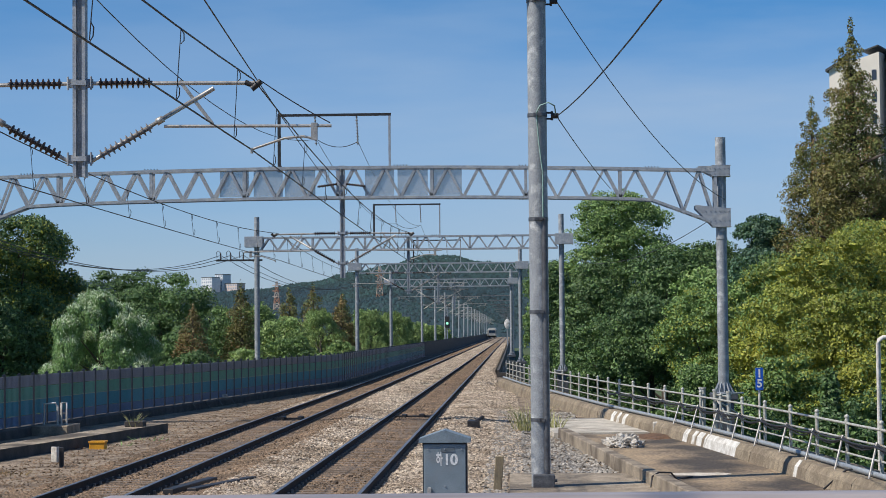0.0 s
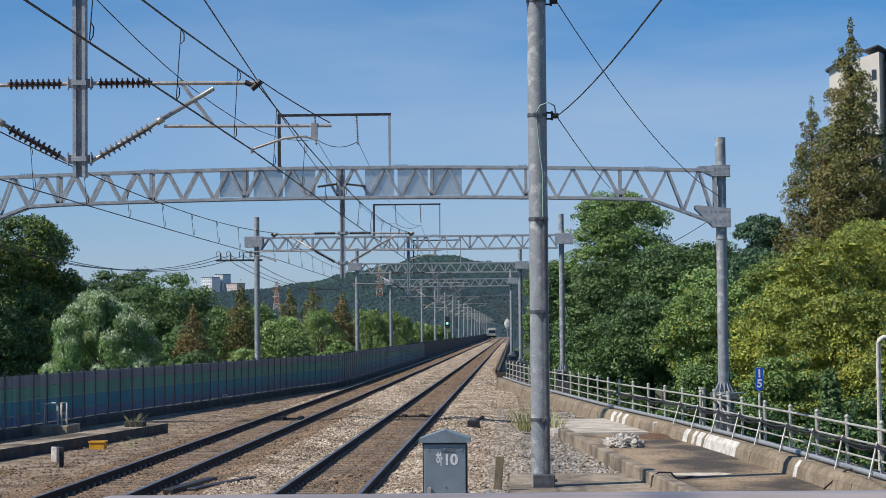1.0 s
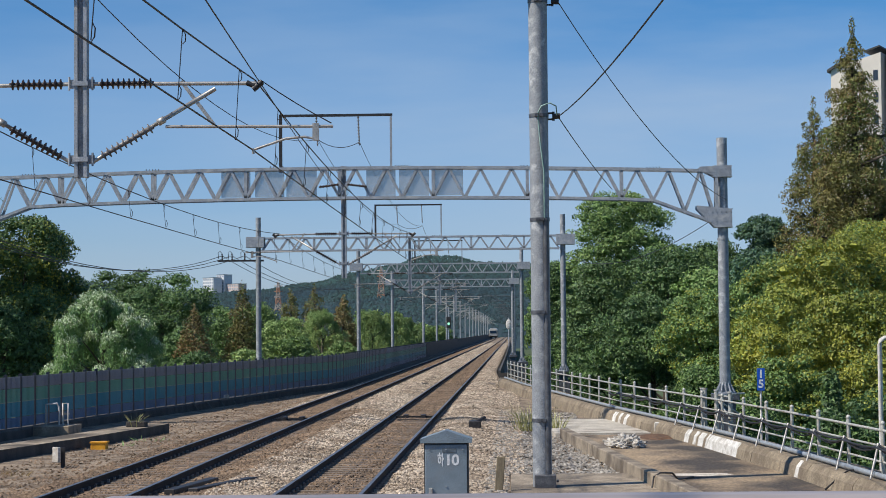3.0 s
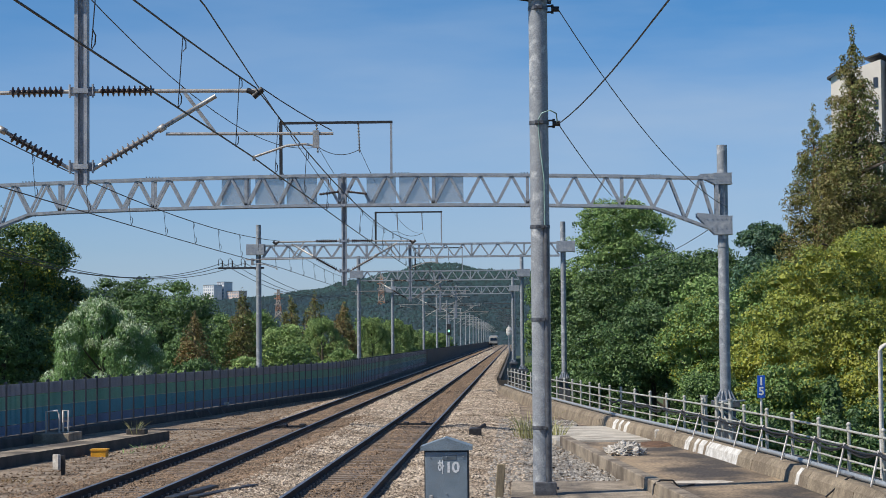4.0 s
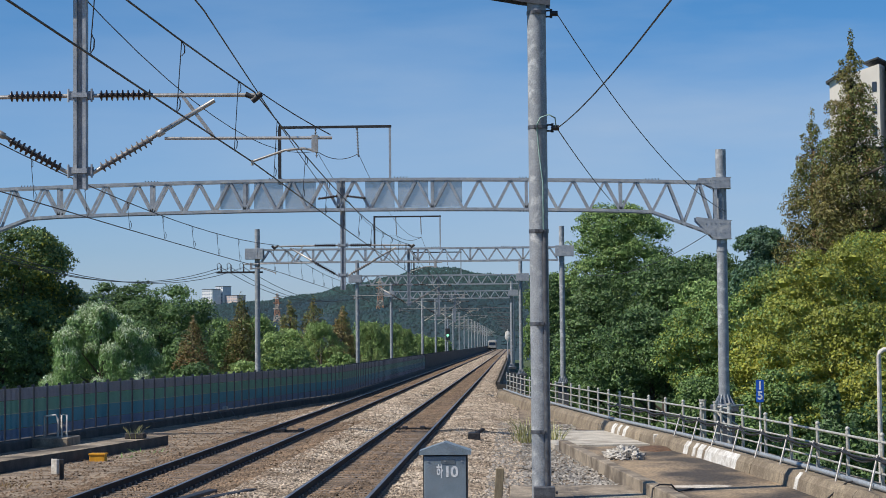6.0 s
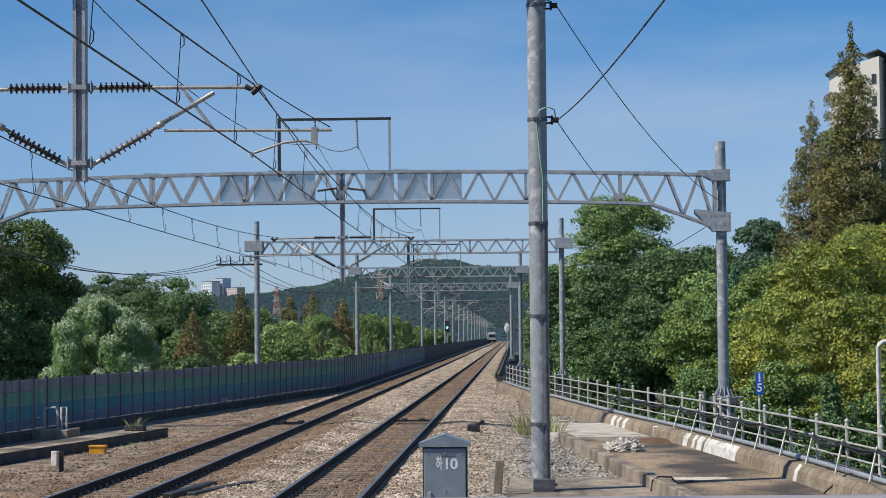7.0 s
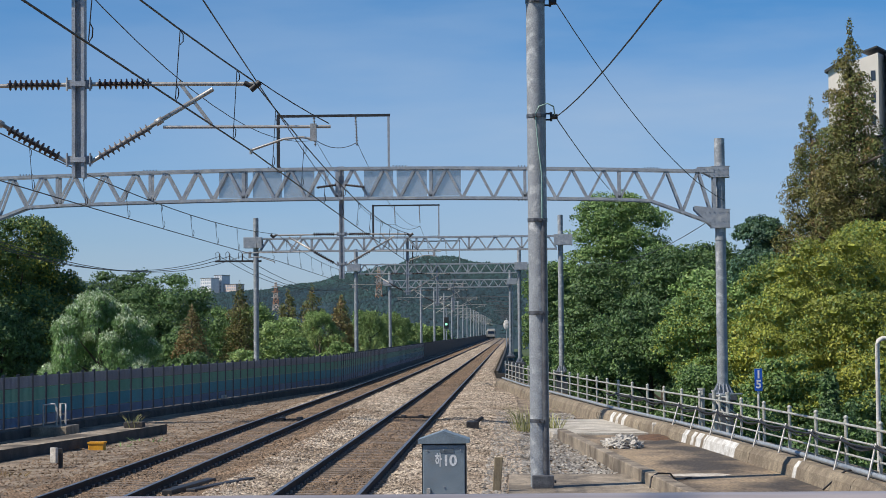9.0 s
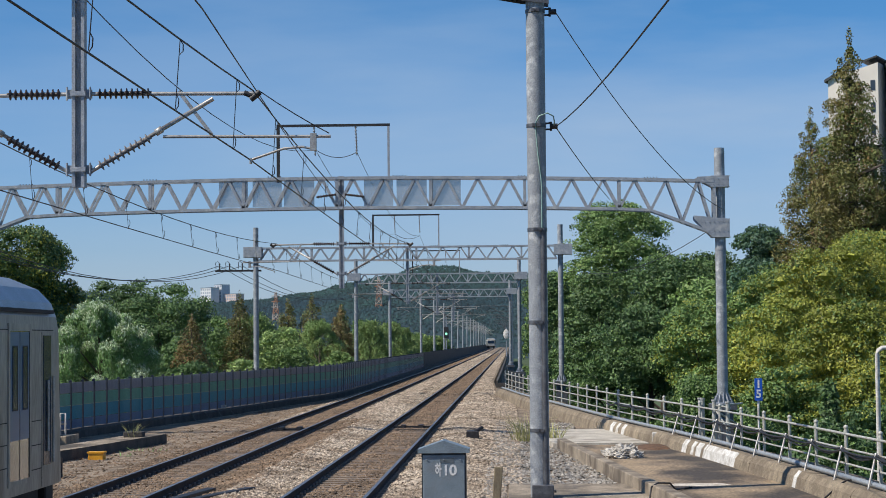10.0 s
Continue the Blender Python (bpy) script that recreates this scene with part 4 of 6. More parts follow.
# L_YELLOW on the dark trees here paints sunlit highlights into the crown
LEFT = [("round", -27.7, 110, 9.7, 3.3, L_DARK, L_YELLOW, 14000, "large dark broadleaf tree with yellow leaves for sunlit tips"),
        # added outside the view, only to throw shade on the tree before it
        ("round", -35.5, 105, 15.5, 6.0, L_DARK, L_GREEN, 9000, "unseen tall tree added to shade the dark tree beside it"),
        ("round", -26.1, 112, 6.6, 1.9, L_DARK, L_YELLOW, 6000, "dark broadleaf tree with yellow leaves for sunlit tips"),
        ("willow", -18.9, 90, 4.9, 3.0, L_WILLOW, L_SILVER, 16000, "pale silvery weeping willow"),
        ("round", -26.9, 150, 7.7, 4.0, L_DARK, L_GREEN, 12000, "rounded dark green tree"),
        ("round", -29.6, 152, 8.2, 3.4, L_DARK, L_GREEN, 7000, "rounded dark green tree"),
        ("conifer", -22.6, 139, 4.9, 2.8, L_RUST, L_META, 5000, "rust-brown conical tree below the viaduct"),
        ("conifer", -20.7, 150, 6.7, 2.7, L_META, L_RUST, 5000, "brown-green conical tree below the viaduct"),
        ("round", -23.0, 160, 4.4, 2.0, L_GREEN, L_DARK, 5000, "green broadleaf tree below the viaduct"),
        ("conifer", -20.6, 182, 6.9, 3.1, L_META, L_RUST, 5000, "brown-green conical tree below the viaduct"),
        ("conifer", -18.4, 182, 7.3, 3.3, L_META, L_RUST, 5000, "brown-green conical tree below the viaduct"),
        ("conifer", -15.8, 182, 6.3, 2.9, L_RUST, L_META, 4000, "rust-brown conical tree below the viaduct"),
        ("conifer", -17.2, 200, 6.6, 2.7, L_META, L_DARK, 4000, "brown-green conical tree below the viaduct"),
        ("willow", -17.4, 178, 5.0, 2.9, L_PALE, L_GREEN, 7000, "yellow-green weeping willow below the viaduct"),
        ("willow", -14.2, 196, 5.0, 2.9, L_PALE, L_GREEN, 7000, "yellow-green weeping willow below the viaduct"),
        ("willow", -13.2, 214, 4.8, 2.9, L_PALE, L_GREEN, 6000, "yellow-green weeping willow below the viaduct")]
LEFT_BACK = [("round", -25.6, 108, 4.6, 2.3, L_DARK, L_YELLOW, 6000, "low dark green bush below the viaduct"),
        ("round", -24.4, 146, 3.4, 2.5, L_DARK, L_GREEN, 6000, "low dark green bushy tree"),
        ("round", -27.4, 105, 4.6, 2.7, L_DARK, L_GREEN, 7000, "low dark green bush below the viaduct"),
        ("willow", -14.0, 250, 4.7, 3.2, L_PALE, L_GREEN, 6000, "yellow-green weeping willow below the viaduct"),
        ("round", -14.2, 290, 4.2, 3.0, L_PALE, L_GREEN, 5000, "yellow-green leafy tree below the viaduct"),
        ("round", -14.4, 340, 4.2, 3.2, L_GREEN, L_PALE, 5000, "green leafy tree below the viaduct"),
        ("round", -14.6, 400, 4.0, 3.4, L_GREEN, L_PALE, 4000, "green leafy tree below the viaduct"),
        ("round", -17.4, 130, 1.9, 1.9, L_PALE, L_WILLOW, 6000, "low pale green bush"),
        ("round", -21.0, 128, 1.8, 2.2, L_DARK, L_WILLOW, 5000, "low dark green bush"),
        ("round", -19.0, 118, 1.2, 1.7, L_GREEN, L_WILLOW, 5000, "low green bush below the viaduct"),
        ("round", -24.6, 128, 2.2, 2.2, L_DARK, L_GREEN, 5000, "low dark green bush"),
        ("round", -17.0, 150, 2.6, 2.2, L_GREEN, L_DARK, 5000, "low green bush below the viaduct"),
        ("round", -26.5, 172, 5.4, 3.0, L_GREEN, L_PALE, 5000, "leafy green tree below the viaduct"),
        ("round", -22.6, 175, 5.6, 2.8, L_GREEN, L_PALE, 5000, "leafy green tree below the viaduct"),
        ("round", -19.5, 168, 4.4, 2.6, L_PALE, L_GREEN, 5000, "leafy pale green tree below the viaduct"),
        ("round", -16.6, 230, 5.6, 3.0, L_GREEN, L_PALE, 5000, "leafy green tree below the viaduct"),
        ("round", -29.0, 132, 3.6, 2.4, L_DARK, L_GREEN, 5000, "low dark green bush below the viaduct"),
        ("round", -14.0, 160, 2.2, 1.8, L_GREEN, L_PALE, 5000, "low green bush below the viaduct")]
for i, (kind, x, y, top, r, m0, m1, n, label) in enumerate(RIGHT + RIGHT_BACK + LEFT + LEFT_BACK):
    size = {"round": 0.128, "conifer": 0.14, "willow": 0.115, "pine": 0.15}[kind] * (1 + max(0, y - 130) / 220) * (0.78 if y < 95 and kind == "round" else 1)
    thick = {"conifer": 5.6, "willow": 5.0, "round": 3.5, "pine": 3.3}[kind] * (1 if y < 125 else 0.8) * (1.4 if y < 95 and kind == "round" else 1)
    tree(kind, x, y, top, r, m0, 100 + i, n=int(n * thick), leaf=size, label=label, mat2=m1)

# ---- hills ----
# both base colours are shifted to blue to carry the distance haze
M_HILL = material("wooded_hill_haze", (0.024, 0.052, 0.058), (0.016, 0.036, 0.052), 1.0, grain=0.012, bump=0.9, bump_scale=0.8, fine=0.3)
M_WOODS = material("far_canopy_haze", (0.021, 0.052, 0.050), (0.013, 0.034, 0.047), 1.0, grain=0.010, fine=0.0, island=0.55)
RIDGE = [(-900, 60), (-420, 36), (-322, 43), (-300, 42), (-235, 33), (-190, 36), (-150, 41), (-120, 48), (-88, 54), (-70, 60), (-45, 60), (-24, 55), (10, 53), (60, 52), (130, 56), (280, 64), (900, 50)]
rng = np.random.default_rng(9)


def ridge_height(x):
    for (a, ha), (b, hb) in zip(RIDGE, RIDGE[1:]):
        if a <= x <= b:
            u = (x - a) / (b - a)
            return ha + (hb - ha) * (u * u * (3 - 2 * u))
    return 50.0


def hill_z(x, y):
    f = min(1.0, max(0.0, (y - 1050) / 420))
    return -7 + (ridge_height(x * 1470 / max(y, 1000)) + 5.0) * f ** 0.8 * (1 if y < 1480 else max(0.0, 1 - (y - 1480) / 900))


xs, ysh = np.linspace(-900, 900, 150), np.linspace(1040, 2300, 40)
verts = [(x, y, hill_z(x, y) + 2.5 * noise.noise((x * 0.01, y * 0.01, 0))) for y in ysh for x in xs]
faces = [(j * 150 + i, j * 150 + i + 1, (j + 1) * 150 + i + 1, (j + 1) * 150 + i) for j in range(39) for i in range(149)]
tagged(mesh_from("hill", verts, faces, [M_HILL], smooth=True), "low wooded hills with haze tinted into their blue-green", "hill", kind="structure")
# small rounded crowns crowding over the slopes
n = 52000
hx, hy = rng.uniform(-560, 330, n), 1060 + 430 * rng.random(n) ** 0.7
hz = np.array([hill_z(a, b) for a, b in zip(hx, hy)])
size = rng.uniform(0.55, 1.5, (n, 1, 1)) * rng.uniform(0.8, 1.3, (n, 1, 3)) * np.array([1, 1, 1.15])
v = np.stack([hx, hy, hz + 0.3], -1)[:, None, :] + ICO[None] * size * rng.uniform(0.7, 1.2, (n, 6, 1))
f = ICO_F[:4][None] + (np.arange(n) * 6)[:, None, None]
tagged(mesh_from("far_woods", v.reshape(-1, 3), f.reshape(-1, 3), [M_WOODS], smooth=True), "tree crowns on distant hills, tinted blue-green for haze", "woods", kind="stuff")

# ---- near mast fittings ----
for z in (1.05, 3.16, 4.98, 7.03, 9.3):
    b = bmesh.new()
    rod(b, (*NEAR, z - 0.035), (*NEAR, z + 0.035), 0.196, 28)
    for e in (-1, 1):
        box(b, (NEAR[0] + e * 0.05 - 0.03, NEAR[1] - 0.26, z - 0.03), (NEAR[0] + e * 0.05 + 0.03, NEAR[1] - 0.17, z + 0.03))
    part("clamp_band", b, M_GALV_DARK, mast, "dark clamp band")
for z in (7.03, 9.3):
    b = bmesh.new()
    rod(b, (NEAR[0] + 0.18, NEAR[1], z + 0.05), (NEAR[0] + 0.30, NEAR[1], z + 0.05), 0.02, 6)
    rod(b, (NEAR[0] + 0.18, NEAR[1], z - 0.07), (NEAR[0] + 0.30, NEAR[1], z - 0.07), 0.02, 6)
    rod(b, (NEAR[0] + 0.29, NEAR[1], z - 0.10), (NEAR[0] + 0.29, NEAR[1], z + 0.08), 0.025, 6)
    rod(b, (NEAR[0] + 0.27, NEAR[1], z - 0.01), (NEAR[0] + 0.42, NEAR[1], z - 0.01), 0.055, 8)
    part("wire_bracket", b, M_DARK, mast, "dark wire bracket")
b = bmesh.new()
pipe(b, [(NEAR[0] + 0.36, NEAR[1] - 0.05, 7.05), (NEAR[0] + 0.34, NEAR[1] - 0.15, 7.20), (NEAR[0] + 0.22, NEAR[1] - 0.22, 7.26), (NEAR[0] + 0.05, NEAR[1] - 0.24, 7.20), (NEAR[0] - 0.02, NEAR[1] - 0.23, 7.05), (NEAR[0] + 0.02, NEAR[1] - 0.21, 6.5), (NEAR[0] + 0.09, NEAR[1] - 0.20, 5.9), (NEAR[0] + 0.09, NEAR[1] - 0.19, 4.9)], 0.014, 6)
part("earth_cable", b, material("pale_green_cable", (0.30, 0.45, 0.40), None, 0.6), mast, "pale green earth cable")
# real conduit, drawn wider and dark to cover the mast's shaded band too
b = bmesh.new()
pipe(b, [(NEAR[0] + 0.115, NEAR[1] - 0.165, z) for z in (5.0, 3.0, 1.0, 0.3, -0.05)], 0.058, 12)
part("conduit", b, M_GALV_DARK, mast, "dark cable conduit, widened to take in the mast's shade")
b = bmesh.new()
bbox(b, (NEAR[0] - 0.16, NEAR[1] - 0.36, -0.35), (NEAR[0] + 0.26, NEAR[1] - 0.17, 0.0), 0.015)
rod(b, (NEAR[0] + 0.27, NEAR[1] - 0.28, -0.12), (NEAR[0] + 0.31, NEAR[1] - 0.28, -0.12), 0.03, 6)
part("base_box", b, M_GALV_DARK, mast, "dark steel box at the foot")
# bracket arm at the mast's head
b = bmesh.new()
for off in (-0.21, 0.21):
    v = [[b.verts.new((NEAR[0] + px_, NEAR[1] + off + o, pz)) for px_, pz in ((0.27, 9.42), (0.27, 9.95), (-1.5, 9.95), (-1.5, 9.72), (-0.3, 9.50))] for o in (-0.01, 0.01)]
    b.faces.new(v[0])
    b.faces.new(v[1][::-1])
    for i in range(5):
        b.faces.new((v[0][i], v[1][i], v[1][(i + 1) % 5], v[0][(i + 1) % 5]))
box(b, (NEAR[0] - 1.5, NEAR[1] - 0.2, 9.95), (NEAR[0] + 0.27, NEAR[1] + 0.2, 9.97))
bmesh.ops.recalc_face_normals(b, faces=b.faces)
part("head_bracket", b, M_GALV_DARK, mast, "dark steel bracket plates")

# ---- cabinet ----
M_PLATE_DULL = material("dull_plate", (0.115, 0.145, 0.17), None, 0.6)
bm = bmesh.new()
bbox(bm, (BX - 0.325, BY - 0.235, -0.15), (BX + 0.325, BY - 0.203, 1.045), 0.008)
door = part("door", bm, M_CABINET, cab, "blue-grey painted steel door")
bm = bmesh.new()
prof = [(-0.40, 1.07), (-0.40, 1.13), (0.0, 1.265), (0.40, 1.13), (0.40, 1.07)]
v = [[bm.verts.new((BX + x, y, z)) for x, z in prof] for y in (BY - 0.27, BY + 0.30)]
bm.faces.new(v[0])
bm.faces.new(v[1][::-1])
for i in range(5):
    bm.faces.new((v[0][i], v[1][i], v[1][(i + 1) % 5], v[0][(i + 1) % 5]))
bmesh.ops.recalc_face_normals(bm, faces=bm.faces)
part("lid", bm, M_CABINET, cab, "gabled steel lid")
bm = bmesh.new()
for dx, z in ((-0.26, 0.97), (0, 0.97), (0.26, 0.97), (0, 0.40)):
    rod(bm, (BX + dx, BY - 0.25, z), (BX + dx, BY - 0.23, z), 0.012, 8)
tagged(part("bolt", bm, M_GALV, door), kind="stuff")
bm = bmesh.new()
bbox(bm, (BX - 0.27, BY - 0.275, 0.20), (BX - 0.21, BY - 0.235, 0.38), 0.01)
rod(bm, (BX - 0.24, BY - 0.30, 0.22), (BX - 0.24, BY - 0.235, 0.22), 0.03, 8)
part("handle", bm, M_ALU, door, "metal lock handle")
bm = bmesh.new()
bbox(bm, (BX - 0.06, BY - 0.241, 0.92), (BX + 0.16, BY - 0.234, 0.99), 0.003)
part("name_plate", bm, M_PLATE_DULL, door, "dull grey name plate")
bm = bmesh.new()
bbox(bm, (BX - 0.45, BY - 0.3, -0.6), (BX + 0.45, BY + 0.35, -0.2), 0.02)
tagged(part("concrete_base", bm, M_CONC, cab))


def writing(text, parent, m, size, mat, name="lettering"):
    cu = bpy.data.curves.new(name, "FONT")
    cu.body, cu.size, cu.align_x, cu.align_y, cu.extrude, cu.offset = text, size, "CENTER", "CENTER", 0.001, size * 0.03
    tmp = bpy.data.objects.new(name, cu)
    scene.collection.objects.link(tmp)
    bpy.context.view_layer.update()
    me = bpy.data.meshes.new_from_object(tmp.evaluated_get(bpy.context.evaluated_depsgraph_get()))
    bpy.data.objects.remove(tmp)
    me.materials.clear()
    me.materials.append(mat)
    ob = new(name, me)
    ob.parent, ob.matrix_basis = parent, m
    return ob


M_LETTER = material("white_lettering", (0.78, 0.79, 0.80), (0.62, 0.63, 0.65), 0.6, grain=20)
for text, dx, wide in (("\ud558", -0.085, 0.50), ("1", 0.035, 1.05), ("0", 0.145, 1.05)):
    writing(text, door, pose(BX + dx, BY - 0.238, 0.80, 90, 0, 0) @ Matrix.Diagonal((wide, 1.0, 1, 1)), 0.225, M_LETTER)

# ---- wires ----
def sag(p0, p1, drop, n=14):
    p0, p1 = Vector(p0), Vector(p1)
    return [p0.lerp(p1, i / n) - Vector((0, 0, drop * 4 * (i / n) * (1 - i / n))) for i in range(n + 1)]


def wire(name, spans, r, label, mat=None, group="overhead wires"):
    b = bmesh.new()
    pts = []
    for s in spans:
        pts += s if not pts else s[1:]
    pipe(b, pts, r, 6)
    return tagged(part(name, b, mat or M_WIRE), label, "overhead wire", group)


SUPPORTS = [-15.0, 25.0, P2, P3, P4, P5, 234.0, 274.0, 314.0, 354.0, 394.0, 434.0, 474.0, 514.0]
for side, name in ((1, "right"), (-1, "left")):
    def contact_x(i):
        c = -5.5 if SUPPORTS[i] < 70 else -5.68
        return c + side * (2.18 if i % 2 else 2.06)
    con, mes = [], []
    for i in range(len(SUPPORTS) - 1):
        a, c = SUPPORTS[i], SUPPORTS[i + 1]
        con.append(sag((contact_x(i), a, 5.14), (contact_x(i + 1), c, 5.14), 0.03, 6))
        mes.append(sag((contact_x(i) + side * 0.05, a, 6.02), (contact_x(i + 1) + side * 0.05, c, 6.02), 0.38))
    wire("contact_wire", con, 0.0095, "dark copper contact wire above the rails")
    line = wire("messenger_wire", mes, 0.0095, "dark sagging messenger wire above the rails")
    for i in range(1, 6):
        a, c = SUPPORTS[i - 1], SUPPORTS[i]
        m = 10
        for k in range(m):
            f = (k + 0.64) / m
            y = a + (c - a) * f
            x = contact_x(i - 1) + (contact_x(i) - contact_x(i - 1)) * f
            zt = 6.02 - 0.38 * 4 * f * (1 - f)
            b = bmesh.new()
            rod(b, (x + side * 0.05, y, zt), (x, y, 5.14), 0.005, 4)
            pipe(b, [(x, y, 5.12), (x + 0.03, y, 5.17), (x + 0.035, y, 5.24), (x + 0.01, y, 5.29)], 0.006, 4)
            pipe(b, [(x + side * 0.05, y, zt), (x + side * 0.05 + 0.03, y, zt - 0.05), (x + side * 0.05 + 0.03, y, zt - 0.12), (x + side * 0.05, y, zt - 0.15)], 0.006, 4)
            part("dropper", b, M_WIRE, line)

FEED = [(-15.0, 8.2), (25.0, 8.25), (P2, 9.08), (P3, 8.7), (P4, 8.7), (P5, 8.4)]
for x, lift in ((-6.34, 0.0), (-4.98, -0.1)):
    spans = [sag((x, FEED[i][0], FEED[i][1] + lift), (x, FEED[i + 1][0], FEED[i + 1][1] + lift), 0.95 if i == 1 else 0.8) for i in range(5)]
    if x > -5:
        spans = spans[2:]
    wire("feeder_wire", spans, 0.009, "dark sagging feeder wire between the frames")
for y, z in ((P2, 9.08), (P3, 8.7)):
    wire("jumper_wire", [sag((-6.34, y, z), (-4.98, y, z - 0.1), 0.22, 8)], 0.012, "short dark jumper wire between two insulators")
wire("anchor_wire", [sag((-1.6, -12.0, 5.4), (-3.13, 20.0, 6.22), 0.1, 6), sag((-3.13, 20.0, 6.22), (-5.9, P2, 7.55), 0.05)], 0.009, "dark anchored wire rising to the lattice beam")
wire("stay_wire", [sag((-3.20, 25.0, 6.02), (-2.30, 25.0, 5.46), 0.02, 4)], 0.008, "thin dark stay wire on a cantilever arm")
wire("span_wire", [sag((0.92, 38.9, 7.02), (1.54, 20.0, 6.14), 0.10, 6), sag((1.54, 20.0, 6.14), (2.9, -14.0, 6.4), 0.3, 6)], 0.011, "dark wire running up from the mast clamp")
wire("span_wire", [sag((0.92, 38.9, 9.29), (6.9, P2, 6.95), 0.55, 14)], 0.011, "dark wire from the mast to the next portal")
wire("span_wire", [sag((0.92, 38.9, 6.98), (3.2, P2, 7.35), 0.06, 14)], 0.011, "dark wire from the mast to the next portal")
wire("span_wire", [sag((6.60, P2, 6.45), (2.80, P3, 6.85), 0.9, 14)], 0.012, "thin sagging wire between two portals")
for k, x in enumerate((-16.0, -15.45, -14.75)):
    wire("power_cable", [sag((x - 4.2, P2, 7.0 - 0.1 * k), (x, P3, 7.05), 1.35, 14), sag((x, P3, 7.05), (x + 2.6, P4, 6.2), 0.8, 10)], 0.016, "dark sagging power cable on a side bracket")

# side bracket on the third portal's left pole
br = empty("cable_bracket")
b = bmesh.new()
box(b, (-16.25, P3 - 0.05, 6.72), (-13.7, P3 + 0.05, 6.82))
part("bar", b, M_DARK, br)
for x in (-16.0, -15.45, -14.75):
    b = bmesh.new()
    insulator(b, (x, P3, 6.82), (x, P3, 7.18), 0.06, 4, 0.03)
    part("pin_insulator", b, M_INSUL, br)
    b = bmesh.new()
    pipe(b, [(x, P3, 7.18), (x - 0.12, P3, 7.30), (x - 0.22, P3, 7.22), (x - 0.20, P3, 6.9)], 0.018, 5)
    part("cable_loop", b, M_DARK, br)
tagged(br, "dark crossbar with three pin insulators on a portal pole", "cable bracket")

# anchor insulators on the second beam
for s in (-1, 1):
    b = bmesh.new()
    insulator(b, (-5.5 + s * 0.14, P2 - 0.3, 7.58), (-5.5 + s * 0.78, P2 - 0.3, 7.50), 0.055, 7, 0.03)
    tagged(part("anchor_insulator", b, M_INSUL), "dark ribbed anchor insulator on the lattice beam", "insulator", "anchor insulators")

# ---- railing ----
rail_root = empty("railing")
posts = []
for k in range(-6, 29):
    yp = 37.9 + 2.58 * k
    a, c = Vector((x_on(RAILING_LINE, yp), yp, 0)), Vector((x_on(RAILING_LINE, yp + 1), yp + 1, 0))
    posts.append((a, (c - a).normalized()))
b = bmesh.new()
rod(b, (0, 0, 0.10), (0, 0, 1.08), 0.036, 8)
rod(b, (0, 0, 0.98), (0, 0, 1.05), 0.048, 8)
lathe(b, (0, 0, 1.07), (0, 0, 1.2), [(0, 0.03), (0.03, 0.05), (0.06, 0.045), (0.085, 0.012)], 8)
me_post = part("post", b, M_RAILING, rail_root)
first = True
for p, d in posts:
    if first:
        me_post.location, first = p, False
        continue
    ob = new("post", me_post.data)
    ob.parent, ob.location = rail_root, p
for z, r in ((0.98, 0.026), (0.70, 0.022), (0.42, 0.022)):
    b = bmesh.new()
    pipe(b, [Vector(p) + Vector((0, 0, z)) for p, d in posts], r, 8)
    part("rail", b, M_RAILING, rail_root)
tagged(rail_root, "pale painted tubular railing with knobbed posts along the viaduct edge", "railing", kind="structure")
b = bmesh.new()
pipe(b, [Vector(p) + Vector((-0.18, 0, 0.22)) for p, d in posts], 0.050, 10)
tagged(part("conduit_pipe", b, material("pipe_paint", (0.36, 0.39, 0.41), (0.28, 0.30, 0.32), 0.5, 0.2, grain=5)), "pale grey conduit pipe lying along the kerb", "pipe")
for k in range(3):
    b = bmesh.new()
    line = []
    for i, (p, d) in enumerate(posts[1:18]):
        n = posts[i + 2][0]
        sag = (0.09, 0.14, 0.05)[k] + 0.035 * math.sin(i * (2.1 + k))
        for u in (0, 0.2, 0.4, 0.6, 0.8):
            line.append(Vector(p).lerp(Vector(n), u) + Vector((-0.07 - 0.02 * k, 0, 0.72 - 0.02 * k - sag * 4 * u * (1 - u))))
    pipe(b, line, (0.020, 0.016, 0.020)[k], 6)
    tagged(part("slung_cable", b, M_DARK), "black cable slung in shallow loops along the railing", "cable", "slung cables")
b = bmesh.new()
rod(b, (-0.30, -0.35, 0.12), (-0.08, 0.05, 0.72), 0.024, 8)
rod(b, (-0.08, 0.05, 0.70), (-0.07, 0.07, 0.75), 0.03, 8)
strut = tagged(part("cable_strut", b, M_ALU), "slanted pale steel strut holding the cables", "strut", "cable struts")
strut.location = posts[5][0]
for p, d in posts[2:5] + posts[6:14]:
    copy_thing(strut, Matrix.Translation(p))

# stout frame of the railing in front of the portal's pedestal
gf = empty("railing_frame")
feet = [Vector((x_on(RAILING_LINE, q) + 0.10, q, 0.12)) for q in (50.3, 52.0, 53.5, 53.85)]
for p in feet:
    b = bmesh.new()
    rod(b, p, p + Vector((0, 0, 1.06)), 0.055, 10)
    rod(b, p + Vector((0, 0, 1.06)), p + Vector((0, 0, 1.10)), 0.07, 10)
    part("post", b, M_RAILING, gf)
